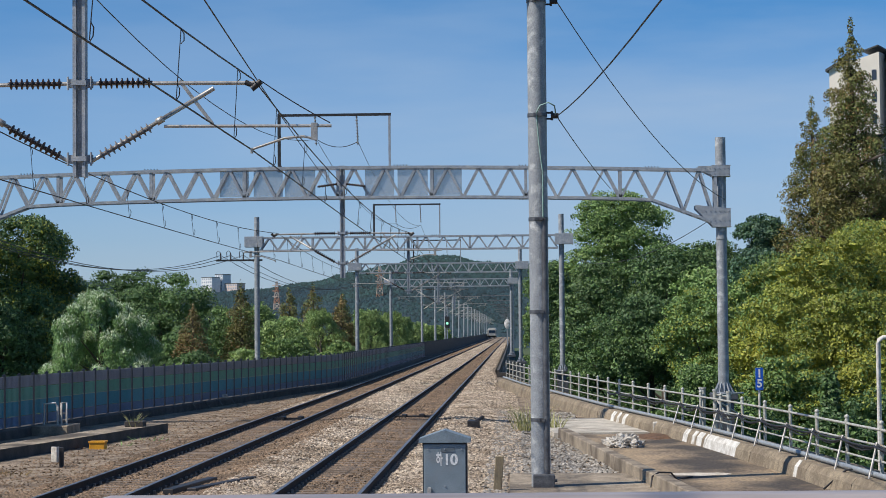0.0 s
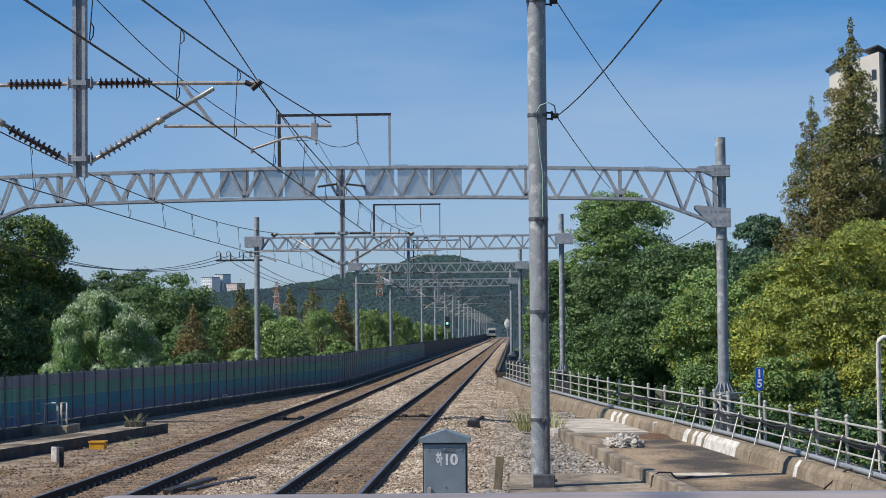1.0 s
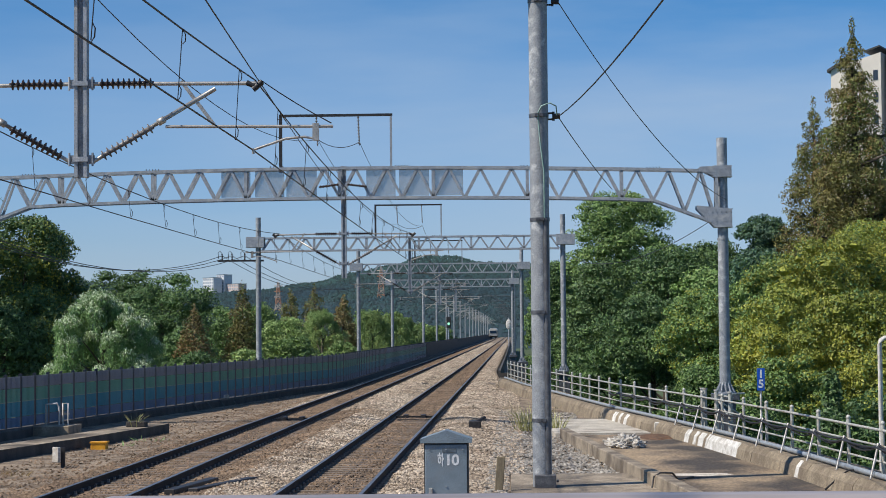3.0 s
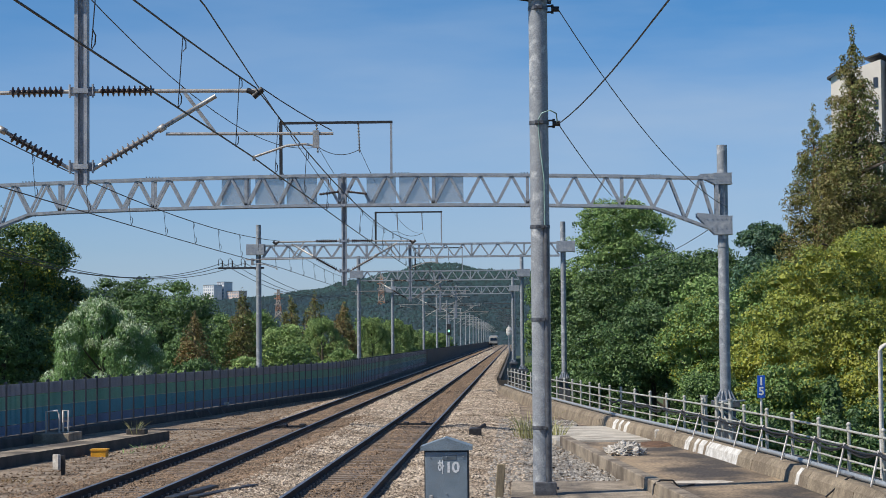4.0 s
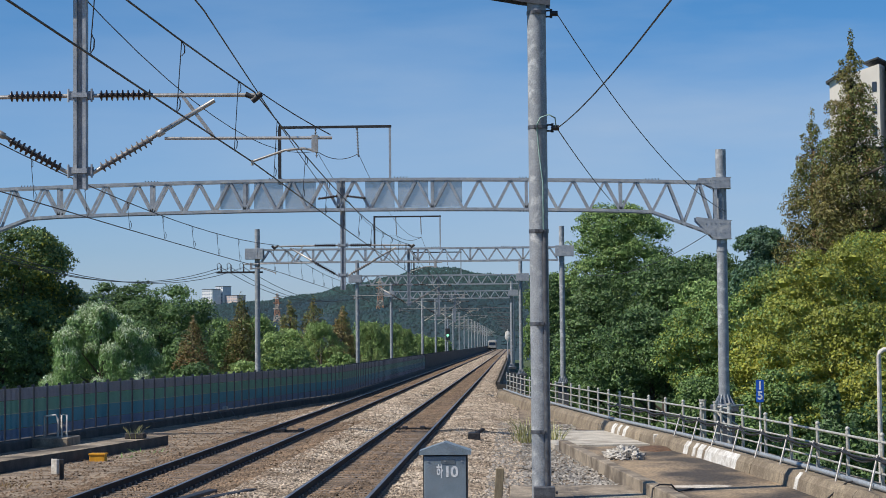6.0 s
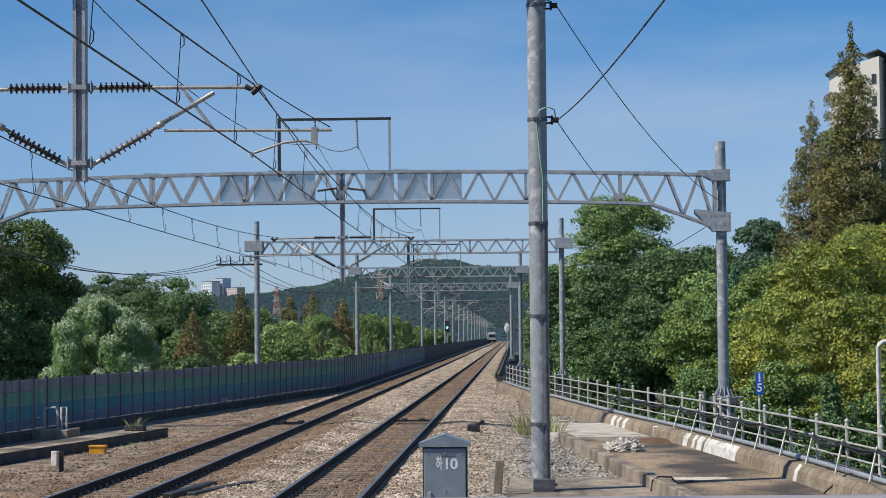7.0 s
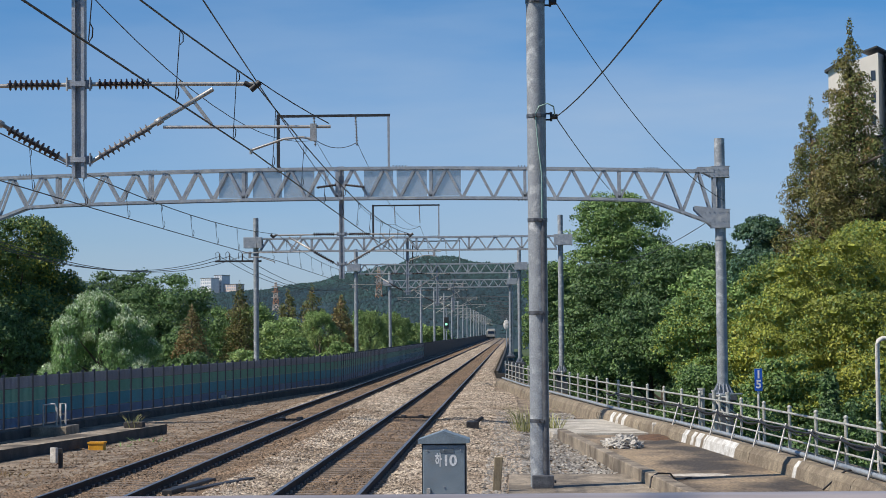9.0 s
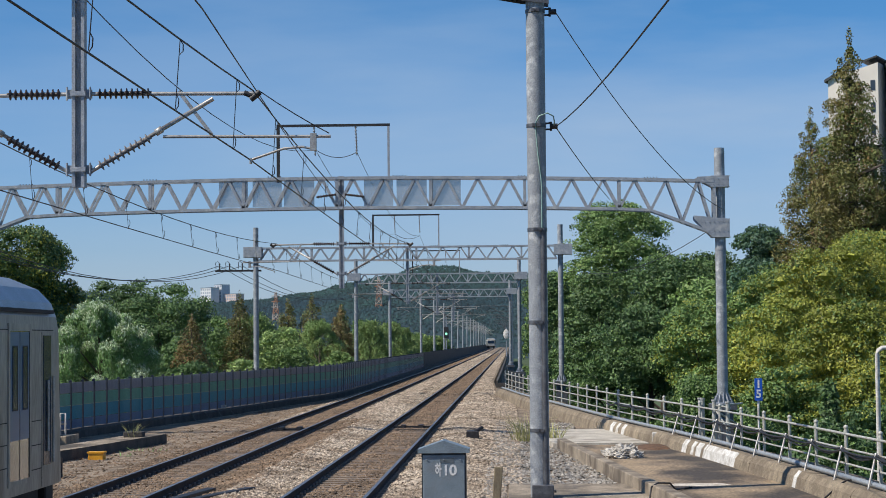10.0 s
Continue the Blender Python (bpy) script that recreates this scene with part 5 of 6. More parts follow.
for a, c in ((0.95, 0.95), (0.30, 0.80)):
    b = bmesh.new()
    rod(b, feet[0] + Vector((0.06, 0, a)), feet[1] + Vector((0.06, 0, c)), 0.026, 8)
    rod(b, feet[1] + Vector((0.06, 0, c)), feet[1] + Vector((0.9, 1.5, a)), 0.026, 8)
    part("brace", b, M_RAILING, gf)
tagged(gf, "stout pale steel frame of posts and braces at the railing", "railing frame")

# white painted marks on the kerb's sloped face
for y0, y1 in ((46.5, 50.4), (50.7, 51.35), (51.6, 52.0), (52.6, 53.2), (62.3, 62.8), (63.4, 63.8), (64.3, 64.9), (40.0, 40.3)):
    b = bmesh.new()
    sweep(b, [(x_on(RAILING_LINE, y), y, 0) for y in (y0, y1)], [(-0.5555, -0.19), (-0.506, 0.024), (-0.405, 0.146), (-0.401, 0.138), (-0.499, 0.018), (-0.547, -0.19)])
    tagged(part("paint_mark", b, M_WHITE), "worn white paint mark on the concrete kerb", "paint mark", "paint marks", kind="structure")

# sign with its post
sg = empty("number_sign")
SX, SY = 5.72, 46.4
b = bmesh.new()
rod(b, (SX, SY, 0.1), (SX, SY, 1.80), 0.026, 8)
part("post", b, M_WHITE, sg)
b = bmesh.new()
bbox(b, (SX - 0.09, SY - 0.05, 1.36), (SX + 0.09, SY - 0.03, 1.88), 0.004)
plate = part("plate", b, material("blue_enamel", (0.012, 0.10, 0.52), (0.010, 0.085, 0.45), 0.35, grain=5, fine=0.05), sg, "blue enamel plate")
for t, z in (("1", 1.74), ("5", 1.51)):
    writing(t, plate, pose(SX, SY - 0.054, z, 90, 0, 0), 0.26, M_LETTER)
tagged(sg, "small blue number sign on a white post", "sign")

# white hooked pipe post
b = bmesh.new()
pipe(b, [(7.5, 41, -0.4), (7.5, 41, 2.46), (7.52, 41, 2.54), (7.60, 41, 2.59), (7.9, 41, 2.6), (7.98, 41, 2.55), (8.0, 41, 2.4), (8.0, 41, -0.4)], 0.048, 10)
tagged(part("pipe_frame", b, M_WHITE), "white painted steel pipe frame behind the railing", "pipe frame")

# cement spill on the slab and rusty soil at the broken kerb joint
M_SPILL = material("cement_spill", (0.66, 0.60, 0.51), (0.42, 0.36, 0.29), 0.9, grain=4, bump=0.4, bump_scale=30)
M_SOIL = material("rusty_soil", (0.16, 0.085, 0.045), (0.085, 0.05, 0.03), 0.95, grain=6, bump=0.9, bump_scale=20)
for nm, cx, cy, rx, ry, hgt, mat, label in (("cement_patch", 3.85, 41.2, 0.72, 0.42, 0.006, M_SPILL, "dried pale cement spill on the walkway slab"),
                                           ("soil_patch", 3.95, 55.6, 0.55, 1.3, 0.06, M_SOIL, "rusty brown soil gathered by the kerb")):
    b = bmesh.new()
    rings = []
    for q, z in ((1.0, -0.004), (0.8, hgt * 0.6), (0.45, hgt)):
        rings.append([b.verts.new((rx * q * math.cos(a) * (1 + 0.45 * noise.noise((math.cos(a) * 2, math.sin(a) * 2, cx + q))), ry * q * math.sin(a) * (1 + 0.45 * noise.noise((math.cos(a) * 2, math.sin(a) * 2, cy + q))), z)) for a in np.linspace(0, 6.283, 33)[:-1]])
    for lo, hi in zip(rings, rings[1:]):
        for i in range(32):
            b.faces.new((lo[i], lo[(i + 1) % 32], hi[(i + 1) % 32], hi[i]))
    b.faces.new(rings[-1])
    ob = part(nm, b, mat)
    ob.location = (cx, cy, -0.198)
    tagged(ob, label, "patch", kind="structure")

# ---- debris on the walkway ----
b = bmesh.new()
bmesh.ops.create_icosphere(b, subdivisions=5, radius=1)
for v in b.verts:
    c = v.co.copy()
    n1 = noise.fractal(c * 2.2, 0.8, 2.0, 4) * 0.22 + abs(noise.noise(c * 5.0)) * 0.30 + abs(noise.noise(c * 11.0)) * 0.12
    v.co = c * (0.80 + n1)
    v.co.z = max(v.co.z, -0.1)
    v.co = Vector((v.co.x * 0.54, v.co.y * 0.45, v.co.z * 0.34))
heap = part("torn_sack", b, material("torn_sacking", (0.60, 0.56, 0.50), (0.38, 0.35, 0.31), 0.9, grain=9, bump=0.8, bump_scale=30, c2=(0.16, 0.15, 0.14), stain=8))
heap.location = (2.79, 50.7, -0.18)
tagged(heap, "crumpled torn dirty white sack on the walkway", "sack")
b = bmesh.new()
bbox(b, (4.02, 57.5, -0.16), (4.22, 57.65, 0.12), 0.02)
tagged(part("kerb_stone", b, M_WHITE), "small white marker stone on the walkway", "marker stone")
bm = bmesh.new()
box(bm, (1.15, 57.3, -0.45), (3.9, 66.5, -0.16))
for v in bm.verts:
    if v.co.y > 60:
        v.co.x += -0.9 if v.co.x > 2 else -0.5
tagged(part("concrete_pad", bm, material("pale_concrete", (0.56, 0.51, 0.43), (0.40, 0.36, 0.30), 0.9, grain=2, bump=0.3, bump_scale=30, c2=(0.22, 0.19, 0.15), stain=0.9)), "pale weathered concrete pad beside the ballast", "concrete pad", kind="structure")

b = bmesh.new()
pipe(b, [(2.62, 38.4, -0.25), (2.66, 38.5, -0.05), (2.80, 38.7, 0.02), (3.05, 38.9, 0.0), (3.2, 39.3, -0.16), (3.6, 40.4, -0.185)], 0.018, 6)
tagged(part("loose_cable", b, M_DARK), "loose black cable hanging over the kerb", "cable", "loose cables")
b = bmesh.new()
pipe(b, [(5.72, 37.0, -0.185), (6.02, 36.8, 0.12), (6.10, 36.6, 0.20), (6.3, 36.5, 0.22)], 0.018, 6)
tagged(part("loose_cable", b, M_DARK), "loose black cable hanging over the kerb", "cable", "loose cables")

# wooden stake and dark block in the ballast
b = bmesh.new()
bbox(b, (-0.42, 37.9, -0.4), (-0.26, 38.04, 0.40), 0.012)
for v in b.verts:
    if v.co.z > 0:
        v.co.x += 0.06
M_WOOD = material("old_wood", (0.27, 0.22, 0.14), (0.17, 0.135, 0.09), 0.9, grain=3, bump=0.4, bump_scale=30, stretch=(6, 6, 0.6))
tagged(part("wooden_stake", b, M_WOOD), "weathered wooden stake standing in the gravel", "stake")
b = bmesh.new()
bbox(b, (-1.42, 60.4, -0.3), (-1.05, 61.2, 0.06), 0.02)
rod(b, (-1.2, 60.5, 0.0), (-0.95, 60.9, 0.15), 0.06, 8)
tagged(part("track_device", b, M_DARK), "small dark trackside device beside the rail", "track device")
for x0, y in ((-3.45, 68.3), (-7.52, 67.2)):
    b = bmesh.new()
    box(b, (x0 - 0.66, y - 0.05, -0.16), (x0 + 0.66, y + 0.05, -0.10))
    for s in (-0.3, 0.3):
        bbox(b, (x0 + s - 0.1, y - 0.3, -0.16), (x0 + s + 0.06, y + 0.3, -0.05), 0.01)
    tagged(part("track_beacon", b, M_DARK), "dark cable duct lying between the rails", "cable duct", "cable ducts")
for a, c in (((-6.35, 36.2), (-6.0, 39.1)), ((-5.95, 36.4), (-5.45, 38.4))):
    b = bmesh.new()
    bbox(b, (-0.1, 0, -0.06), (0.1, 3.0, 0.05), 0.01)
    ob = tagged(part("timber_plank", b, M_DARK), "dark tarred timber lying in the ballast", "timber", "timbers")
    ob.matrix_basis = Matrix.Translation((a[0], a[1], -0.10)) @ Matrix.Rotation(-math.atan2(c[0] - a[0], c[1] - a[1]), 4, "Z")

# ---- left side: low slab and small things ----
bm = bmesh.new()
FRONT = [(-13.2, 38.5), (-12.12, 46.4), (-11.29, 51.8), (-10.40, 59.3)]
tops = [bm.verts.new((x, y, 0.10)) for x, y in FRONT] + [bm.verts.new((x - 1.0, y - 0.1, 0.10)) for x, y in FRONT[::-1]]
lows = [bm.verts.new((v.co.x, v.co.y, -0.5)) for v in tops]
bm.faces.new(tops[::-1])
for i in range(8):
    bm.faces.new((tops[i], tops[(i + 1) % 8], lows[(i + 1) % 8], lows[i]))
bmesh.ops.recalc_face_normals(bm, faces=bm.faces)
# dirty concrete on top; the sides' shade is put in as darker concrete
for f in bm.faces:
    f.material_index = 0 if f.normal.z > 0.5 else 1
tagged(part("low_slab", bm, [M_CONC_DIRTY, M_CONC_DARK]), "low weathered concrete slab beside the far track, sides darkened for shade", "concrete slab", kind="structure")
bm = bmesh.new()
bbox(bm, (-11.02, 51.1, -0.30), (-10.62, 51.45, 0.0), 0.015)
bbox(bm, (-11.04, 51.08, -0.02), (-10.60, 51.47, 0.02), 0.008)
tagged(part("marker_box", bm, material("yellow_paint", (0.75, 0.36, 0.02), (0.60, 0.27, 0.02), 0.5, grain=5)), "bright orange-yellow box beside the concrete slab", "marker box")
bm = bmesh.new()
bbox(bm, (-0.10, -0.04, -0.06), (0.10, 0.04, 0.28), 0.008)
bmesh.ops.transform(bm, matrix=pose(-10.30, 44.20, 0, 0, 0, -38), verts=bm.verts)
sp = empty("marker_post")
part("plate", bm, M_WHITE, sp, "pale plate")
bm = bmesh.new()
bbox(bm, (-10.22, 44.26, -0.40), (-10.13, 44.34, 0.26), 0.006)
part("post", bm, M_DARK, sp)
tagged(sp, "short marker post with a pale plate", "marker post")
bm = bmesh.new()
bbox(bm, (-14.2, 57.9, -0.5), (-13.12, 59.6, 0.11), 0.02)
tagged(part("plinth_block", bm, M_CONC), "pale-topped concrete block beside the barrier plinth", "concrete block", kind="structure")
gr = empty("grab_rail")
for pts in ([(-13.98, 58.6, 0.10), (-13.98, 58.6, 0.73), (-13.64, 58.6, 0.76), (-13.58, 58.6, 0.64), (-13.58, 58.6, 0.10)], [(-13.46, 58.6, 0.10), (-13.46, 58.6, 0.76), (-13.31, 58.6, 0.76), (-13.31, 58.6, 0.10)], [(-13.50, 58.65, 0.45), (-13.28, 58.65, 0.45)]):
    b = bmesh.new()
    pipe(b, pts, 0.03, 8)
    part("tube", b, M_WHITE, gr)
tagged(gr, "white tubular grab rails on the barrier plinth", "grab rail")
b = bmesh.new()
bbox(b, (-12.25, 81.8, 0.10), (-11.9, 82.2, 0.25), 0.03)
tagged(part("lamp_box", b, M_WHITE), "small white box on the barrier plinth", "box")
bm = bmesh.new()
for k in range(4):
    y = 76 + 2.0 * k
    x = x_on(FENCE_LINE, y) + 0.40
    rod(bm, (x - 0.1, y, 0.12), (x + 0.10, y + 0.5, -0.3), 0.022, 6)
tagged(part("cable_tail", bm, M_GALV_DARK), "grey cable tails hanging over the plinth", "cable tails", kind="stuff")

# ---- weeds ----
def weeds(x, y, z, n, h, spread, mat, label, seed):
    rs = np.random.default_rng(seed)
    v, f = [], []
    for k in range(n):
        a, r = rs.random() * 6.283, spread * rs.random() ** 0.7
        p = np.array([math.cos(a) * r, math.sin(a) * r, 0])
        d = np.array([math.cos(a) * 0.35 + rs.normal() * 0.2, math.sin(a) * 0.35 + rs.normal() * 0.2, 1.0])
        L = h * rs.uniform(0.5, 1.1)
        s = np.array([-d[1], d[0], 0]) + rs.normal(size=3) * 0.5
        s = s / np.linalg.norm(s) * 0.012
        i = len(v)
        m = p + d * L * 0.55
        e = p + d * L + np.array([d[0], d[1], -0.25]) * L * 0.4
        v += [p - s, p + s, m + s, m - s, e]
        f += [(i, i + 1, i + 2, i + 3), (i + 3, i + 2, i + 4, i + 4)]
    me = bpy.data.meshes.new("weeds")
    me.from_pydata([tuple(q) for q in v], [], [t if t[2] != t[3] else t[:3] for t in f])
    me.materials.append(mat)
    ob = new("weeds", me)
    ob.location = (x, y, z)
    return tagged(ob, label, "weeds", "weeds", kind="stuff")


L_WEED = foliage("leaf_weed", (0.40, 0.38, 0.17), (0.27, 0.28, 0.10))
weeds(0.42, 61.5, -0.3, 90, 0.95, 0.42, L_WEED, "tall green weeds growing in the ballast", 1)
weeds(1.18, 60.5, -0.3, 60, 0.75, 0.32, L_WEED, "tall green weeds growing in the ballast", 2)
weeds(-11.05, 57.3, 0.10, 26, 0.5, 0.16, L_WEED, "tuft of weeds growing on the low slab", 3)
weeds(-10.45, 52.6, -0.3, 16, 0.30, 0.30, L_WILLOW, "dry weeds growing beside the low slab", 4)
weeds(-10.15, 54.8, -0.3, 16, 0.28, 0.45, L_WILLOW, "dry weeds growing beside the low slab", 5)
weeds(-10.9, 42.0, -0.3, 120, 0.25, 0.6, L_RUST, "dry brown weeds on the bare ground", 6)
b = bmesh.new()
bbox(b, (-11.3, 57.2, 0.10), (-10.75, 57.7, 0.26), 0.02)
tagged(part("stone_block", b, M_CONC_DARK), "dark concrete block on the low slab", "block")

# ---- platform under the eye and its handrail ----
bm = bmesh.new()
box(bm, (-1.75, -40, -0.5), (7.0, 2.2, 1.13))
tagged(part("platform", bm, M_CONC), "concrete station platform end", "platform", kind="structure")
hr = empty("handrail")
b = bmesh.new()
pipe(b, [(-0.335, 1.2, 1.13), (-0.335, 1.2, 2.585), (-0.32, 1.2, 2.635), (-0.29, 1.2, 2.667), (-0.245, 1.2, 2.6778), (0.6, 1.2, 2.6788), (2.4, 1.2, 2.6788)], 0.024, 16)
part("top_tube", b, material("brushed_steel", (0.62, 0.53, 0.48), (0.52, 0.44, 0.40), 0.3, 0.55, grain=40, stretch=(0.1, 1, 1)), hr, "brushed stainless steel tube")
b = bmesh.new()
rod(b, (2.2, 1.2, 1.13), (2.2, 1.2, 2.66), 0.024, 12)
part("post", b, M_GALV, hr)
tagged(hr, "stainless steel handrail across the platform end", "handrail")

# ---- ballast retaining wall further on ----
bm = bmesh.new()
sweep(bm, [(-1.0, 128.0, 0), (-0.95, 200.0, 0), (-1.0, 500.0, 0)], [(-0.08, -0.5), (0.08, -0.5), (0.08, 0.25), (-0.08, 0.25)])
tagged(part("retaining_wall", bm, M_CONC_DARK), "low dark wall holding back the ballast", "low wall", kind="structure")
bm = bmesh.new()
box(bm, (-1.0, 127.6, -0.5), (0.2, 128.0, 0.1))
tagged(part("wall_end", bm, M_CONC_DARK), "low dark end wall of the ballast", "low wall", kind="structure")

# ---- signal and far devices ----
sig = empty("railway_signal")
b = bmesh.new()
rod(b, (-10.35, 312, -1.0), (-10.35, 312, 6.6), 0.09, 8)
part("post", b, M_GALV, sig)
b = bmesh.new()
bbox(b, (-10.72, 311.6, 3.3), (-9.98, 311.9, 5.1), 0.05)
part("signal_head", b, M_DARK, sig)
m_green = bpy.data.materials.new("green_lamp")
m_green.use_nodes = True
m_green.node_tree.nodes["Principled BSDF"].inputs["Emission Color"].default_value = (0.0, 0.75, 0.30, 1)
m_green.node_tree.nodes["Principled BSDF"].inputs["Emission Strength"].default_value = 1.0
b = bmesh.new()
rod(b, (-10.35, 311.5, 4.0), (-10.35, 311.62, 4.0), 0.2, 12)
part("lamp", b, m_green, sig, "glowing green lamp")
tagged(sig, "railway signal on a post showing green", "signal")
b = bmesh.new()
bmesh.ops.create_uvsphere(b, u_segments=12, v_segments=8, radius=0.5)
for v in b.verts:
    v.co = Vector((v.co.x, v.co.y * 0.4, v.co.z * 1.7))
ob = part("marker_board", b, M_WHITE)
ob.location = (-0.95, 330.0, 3.9)
rb = empty("line_marker")
ob.parent = rb
b = bmesh.new()
rod(b, (-0.95, 330.3, -0.5), (-0.95, 330.3, 5.0), 0.08, 8)
part("post", b, M_GALV, rb)
tagged(rb, "rounded white marker on a post beside the line", "line marker")

# ---- far pylons ----
M_PYLON = [material("pylon_red", (0.42, 0.22, 0.14), None, 0.7), material("pylon_white", (0.50, 0.42, 0.36), None, 0.7)]


def pylon(x, y, z, h):
    root = empty("power_pylon", Matrix.Translation((x, y, z)))
    for k in range(6):
        z0, z1 = h * k / 6, h * (k + 1) / 6
        w0, w1 = h * (0.11 - 0.085 * k / 6), h * (0.11 - 0.085 * (k + 1) / 6)
        b = bmesh.new()
        for sx in (-1, 1):
            for sy in (-1, 1):
                rod(b, (sx * w0, sy * w0, z0), (sx * w1, sy * w1, z1), 0.2, 4, caps=False)
            rod(b, (sx * w0, -w0, z0), (-sx * w1, -w1, z1), 0.18, 4, caps=False)
            rod(b, (sx * w0, w0, z0), (-sx * w1, w1, z1), 0.18, 4, caps=False)
        for sx, sy, ex, ey in ((-1, -1, 1, -1), (1, -1, 1, 1), (1, 1, -1, 1), (-1, 1, -1, -1)):
            rod(b, (sx * w1, sy * w1, z1), (ex * w1, ey * w1, z1), 0.16, 4, caps=False)
        part("lattice_section", b, M_PYLON[k % 2], root)
        if k >= 3:
            b = bmesh.new()
            rod(b, (-h * 0.13, 0, z0 + h * 0.05), (h * 0.13, 0, z0 + h * 0.05), 0.3, 4)
            part("crossarm", b, M_PYLON[k % 2], root)
    return tagged(root, "red and white lattice power pylon on the hillside", "pylon", "power pylons")


pylon(-149.5, 1250, 14.0, 21)
pylon(-84.0, 1250, 23.0, 21)

# ---- far buildings ----
M_APT = material("apartment_wall", (0.72, 0.72, 0.72), (0.62, 0.62, 0.63), 0.8, grain=0.3, fine=0.08)
M_APT2 = material("apartment_pink", (0.62, 0.50, 0.45), (0.56, 0.45, 0.41), 0.8, grain=0.3, fine=0.08)
M_WIN = material("dark_glass", (0.05, 0.06, 0.08), (0.035, 0.045, 0.06), 0.15, 0.0, grain=0.5, fine=0.05)
# far panes: distance haze mixed into the glass colour
M_WIN_PALE = material("hazy_glass", (0.30, 0.35, 0.42), (0.24, 0.29, 0.36), 0.3, grain=0.5, fine=0.05)
M_ROOF = material("dark_roof", (0.06, 0.065, 0.07), None, 0.7)


def block(x, y, z, w, d, h, floors, bays, mat, label, turn=0.0, win=None):
    win = win or M_WIN_PALE
    root = empty("apartment_building", Matrix.Translation((x, y, z)) @ Matrix.Rotation(radians(turn), 4, "Z"))
    b = bmesh.new()
    box(b, (-w / 2, -d / 2, 0), (w / 2, d / 2, h))
    part("wall", b, mat, root)
    b = bmesh.new()
    box(b, (-w / 2 - 0.3, -d / 2 - 0.3, h), (w / 2 + 0.3, d / 2 + 0.3, h + 0.6))
    part("roof", b, M_ROOF, root)
    bw, fh = w / bays, h / floors
    b = bmesh.new()
    box(b, (-bw * 0.30, -0.05, -fh * 0.28), (bw * 0.30, 0.05, fh * 0.28))
    proto = part("window", b, win, root)
    proto.location = (-w / 2 + bw / 2, -d / 2, fh / 2)
    for i in range(bays):
        for j in range(floors):
            if i or j:
                q = new("window", proto.data)
                q.parent, q.location = root, (-w / 2 + bw * (i + 0.5), -d / 2, fh * (j + 0.5))
    return tagged(root, label, "apartment building", "far buildings")


block(-383, 2500, -7, 20, 14, 80, 20, 5, M_APT, "distant pale apartment block above the trees", turn=-40)
block(-369, 2510, -7, 14, 14, 84, 21, 3, M_APT, "distant tall pale apartment block", turn=-40)
block(-352, 2500, -7, 22, 14, 72, 18, 5, M_APT2, "distant pinkish apartment block", turn=-40)
b = bmesh.new()
box(b, (-133, 900, -7), (-122, 912, 10.5))
for v in b.verts:
    if v.co.z > 0 and v.co.y < 905:
        v.co.z = 8.5
tagged(part("warehouse", b, M_APT), "distant low building with a pale roof", "warehouse")

# the tower block behind the tall conifers
tw = empty("tower_block", Matrix.Translation((46.4, 262, -6.5)) @ Matrix.Rotation(radians(-24), 4, "Z"))
b = bmesh.new()
v = [[b.verts.new((x, y, z)) for x, y in ((-3.3, -4), (3.3, -4), (3.3, 6), (-3.3, 6))] for z in (0, 44)]
for i in range(4):
    b.faces.new((v[0][i], v[0][(i + 1) % 4], v[1][(i + 1) % 4], v[1][i]))
b.faces.new(v[1])
for q in b.verts:
    if q.co.z > 1:
        q.co.z = 45.0 if q.co.x > 0 else 43.2
part("wall", b, material("cream_wall", (0.74, 0.68, 0.60), (0.66, 0.61, 0.54), 0.85, grain=0.3, fine=0.08), tw)
b = bmesh.new()
box(b, (-3.7, -4.4, 42.75), (-1.5, 6.4, 43.1))
for q in b.verts:
    q.co.z += (q.co.x + 3.7) * 0.55
part("eave", b, M_ROOF, tw)
b = bmesh.new()
box(b, (1.2, -4.2, 45.1), (3.2, 6.2, 45.3))
for q in b.verts:
    q.co.z += (q.co.x - 1.2) * 0.3
part("roof", b, M_ROOF, tw)
for z in np.arange(24, 44, 2.9):
    b = bmesh.new()
    box(b, (2.3, -4.06, z), (2.9, -3.96, z + 1.3))
    part("window", b, M_WIN, tw)
tagged(tw, "tall white apartment tower behind conifers", "apartment tower")
block(52.6, 262, -6.5, 6.4, 12, 44.5, 15, 2, material("blue_grey_wall", (0.20, 0.23, 0.29), None, 0.8), "blue-grey apartment tower behind conifers")

# ---- trains ----
M_STEEL = material("stainless_side", (0.36, 0.34, 0.30), (0.29, 0.275, 0.24), 0.42, 0.3, grain=1.2, bump=0.05, bump_scale=20, c2=(0.17, 0.155, 0.13), stain=1.5, stretch=(1, 1, 0.25))
M_STEEL2 = material("roof_rim", (0.33, 0.36, 0.41), (0.27, 0.30, 0.34), 0.35, 0.5, grain=2)
M_DOOR = material("door_steel", (0.42, 0.41, 0.39), (0.36, 0.35, 0.33), 0.16, 0.85, grain=2, fine=0.06)
# flat blue that stands in for sky reflected in the steel doors
M_DOOR_SKY = material("door_sky_tint", (0.055, 0.15, 0.29), (0.045, 0.12, 0.24), 0.3, 0.0, grain=2, fine=0.06)
M_UNDER = material("underframe", (0.03, 0.029, 0.028), (0.018, 0.018, 0.018), 0.8, grain=3)
# blue base colour carries the reflected sky; true reflection is lowered
M_CAR_GLASS = material("car_glass", (0.016, 0.034, 0.065), None, 0.2, 0.0, fine=0)
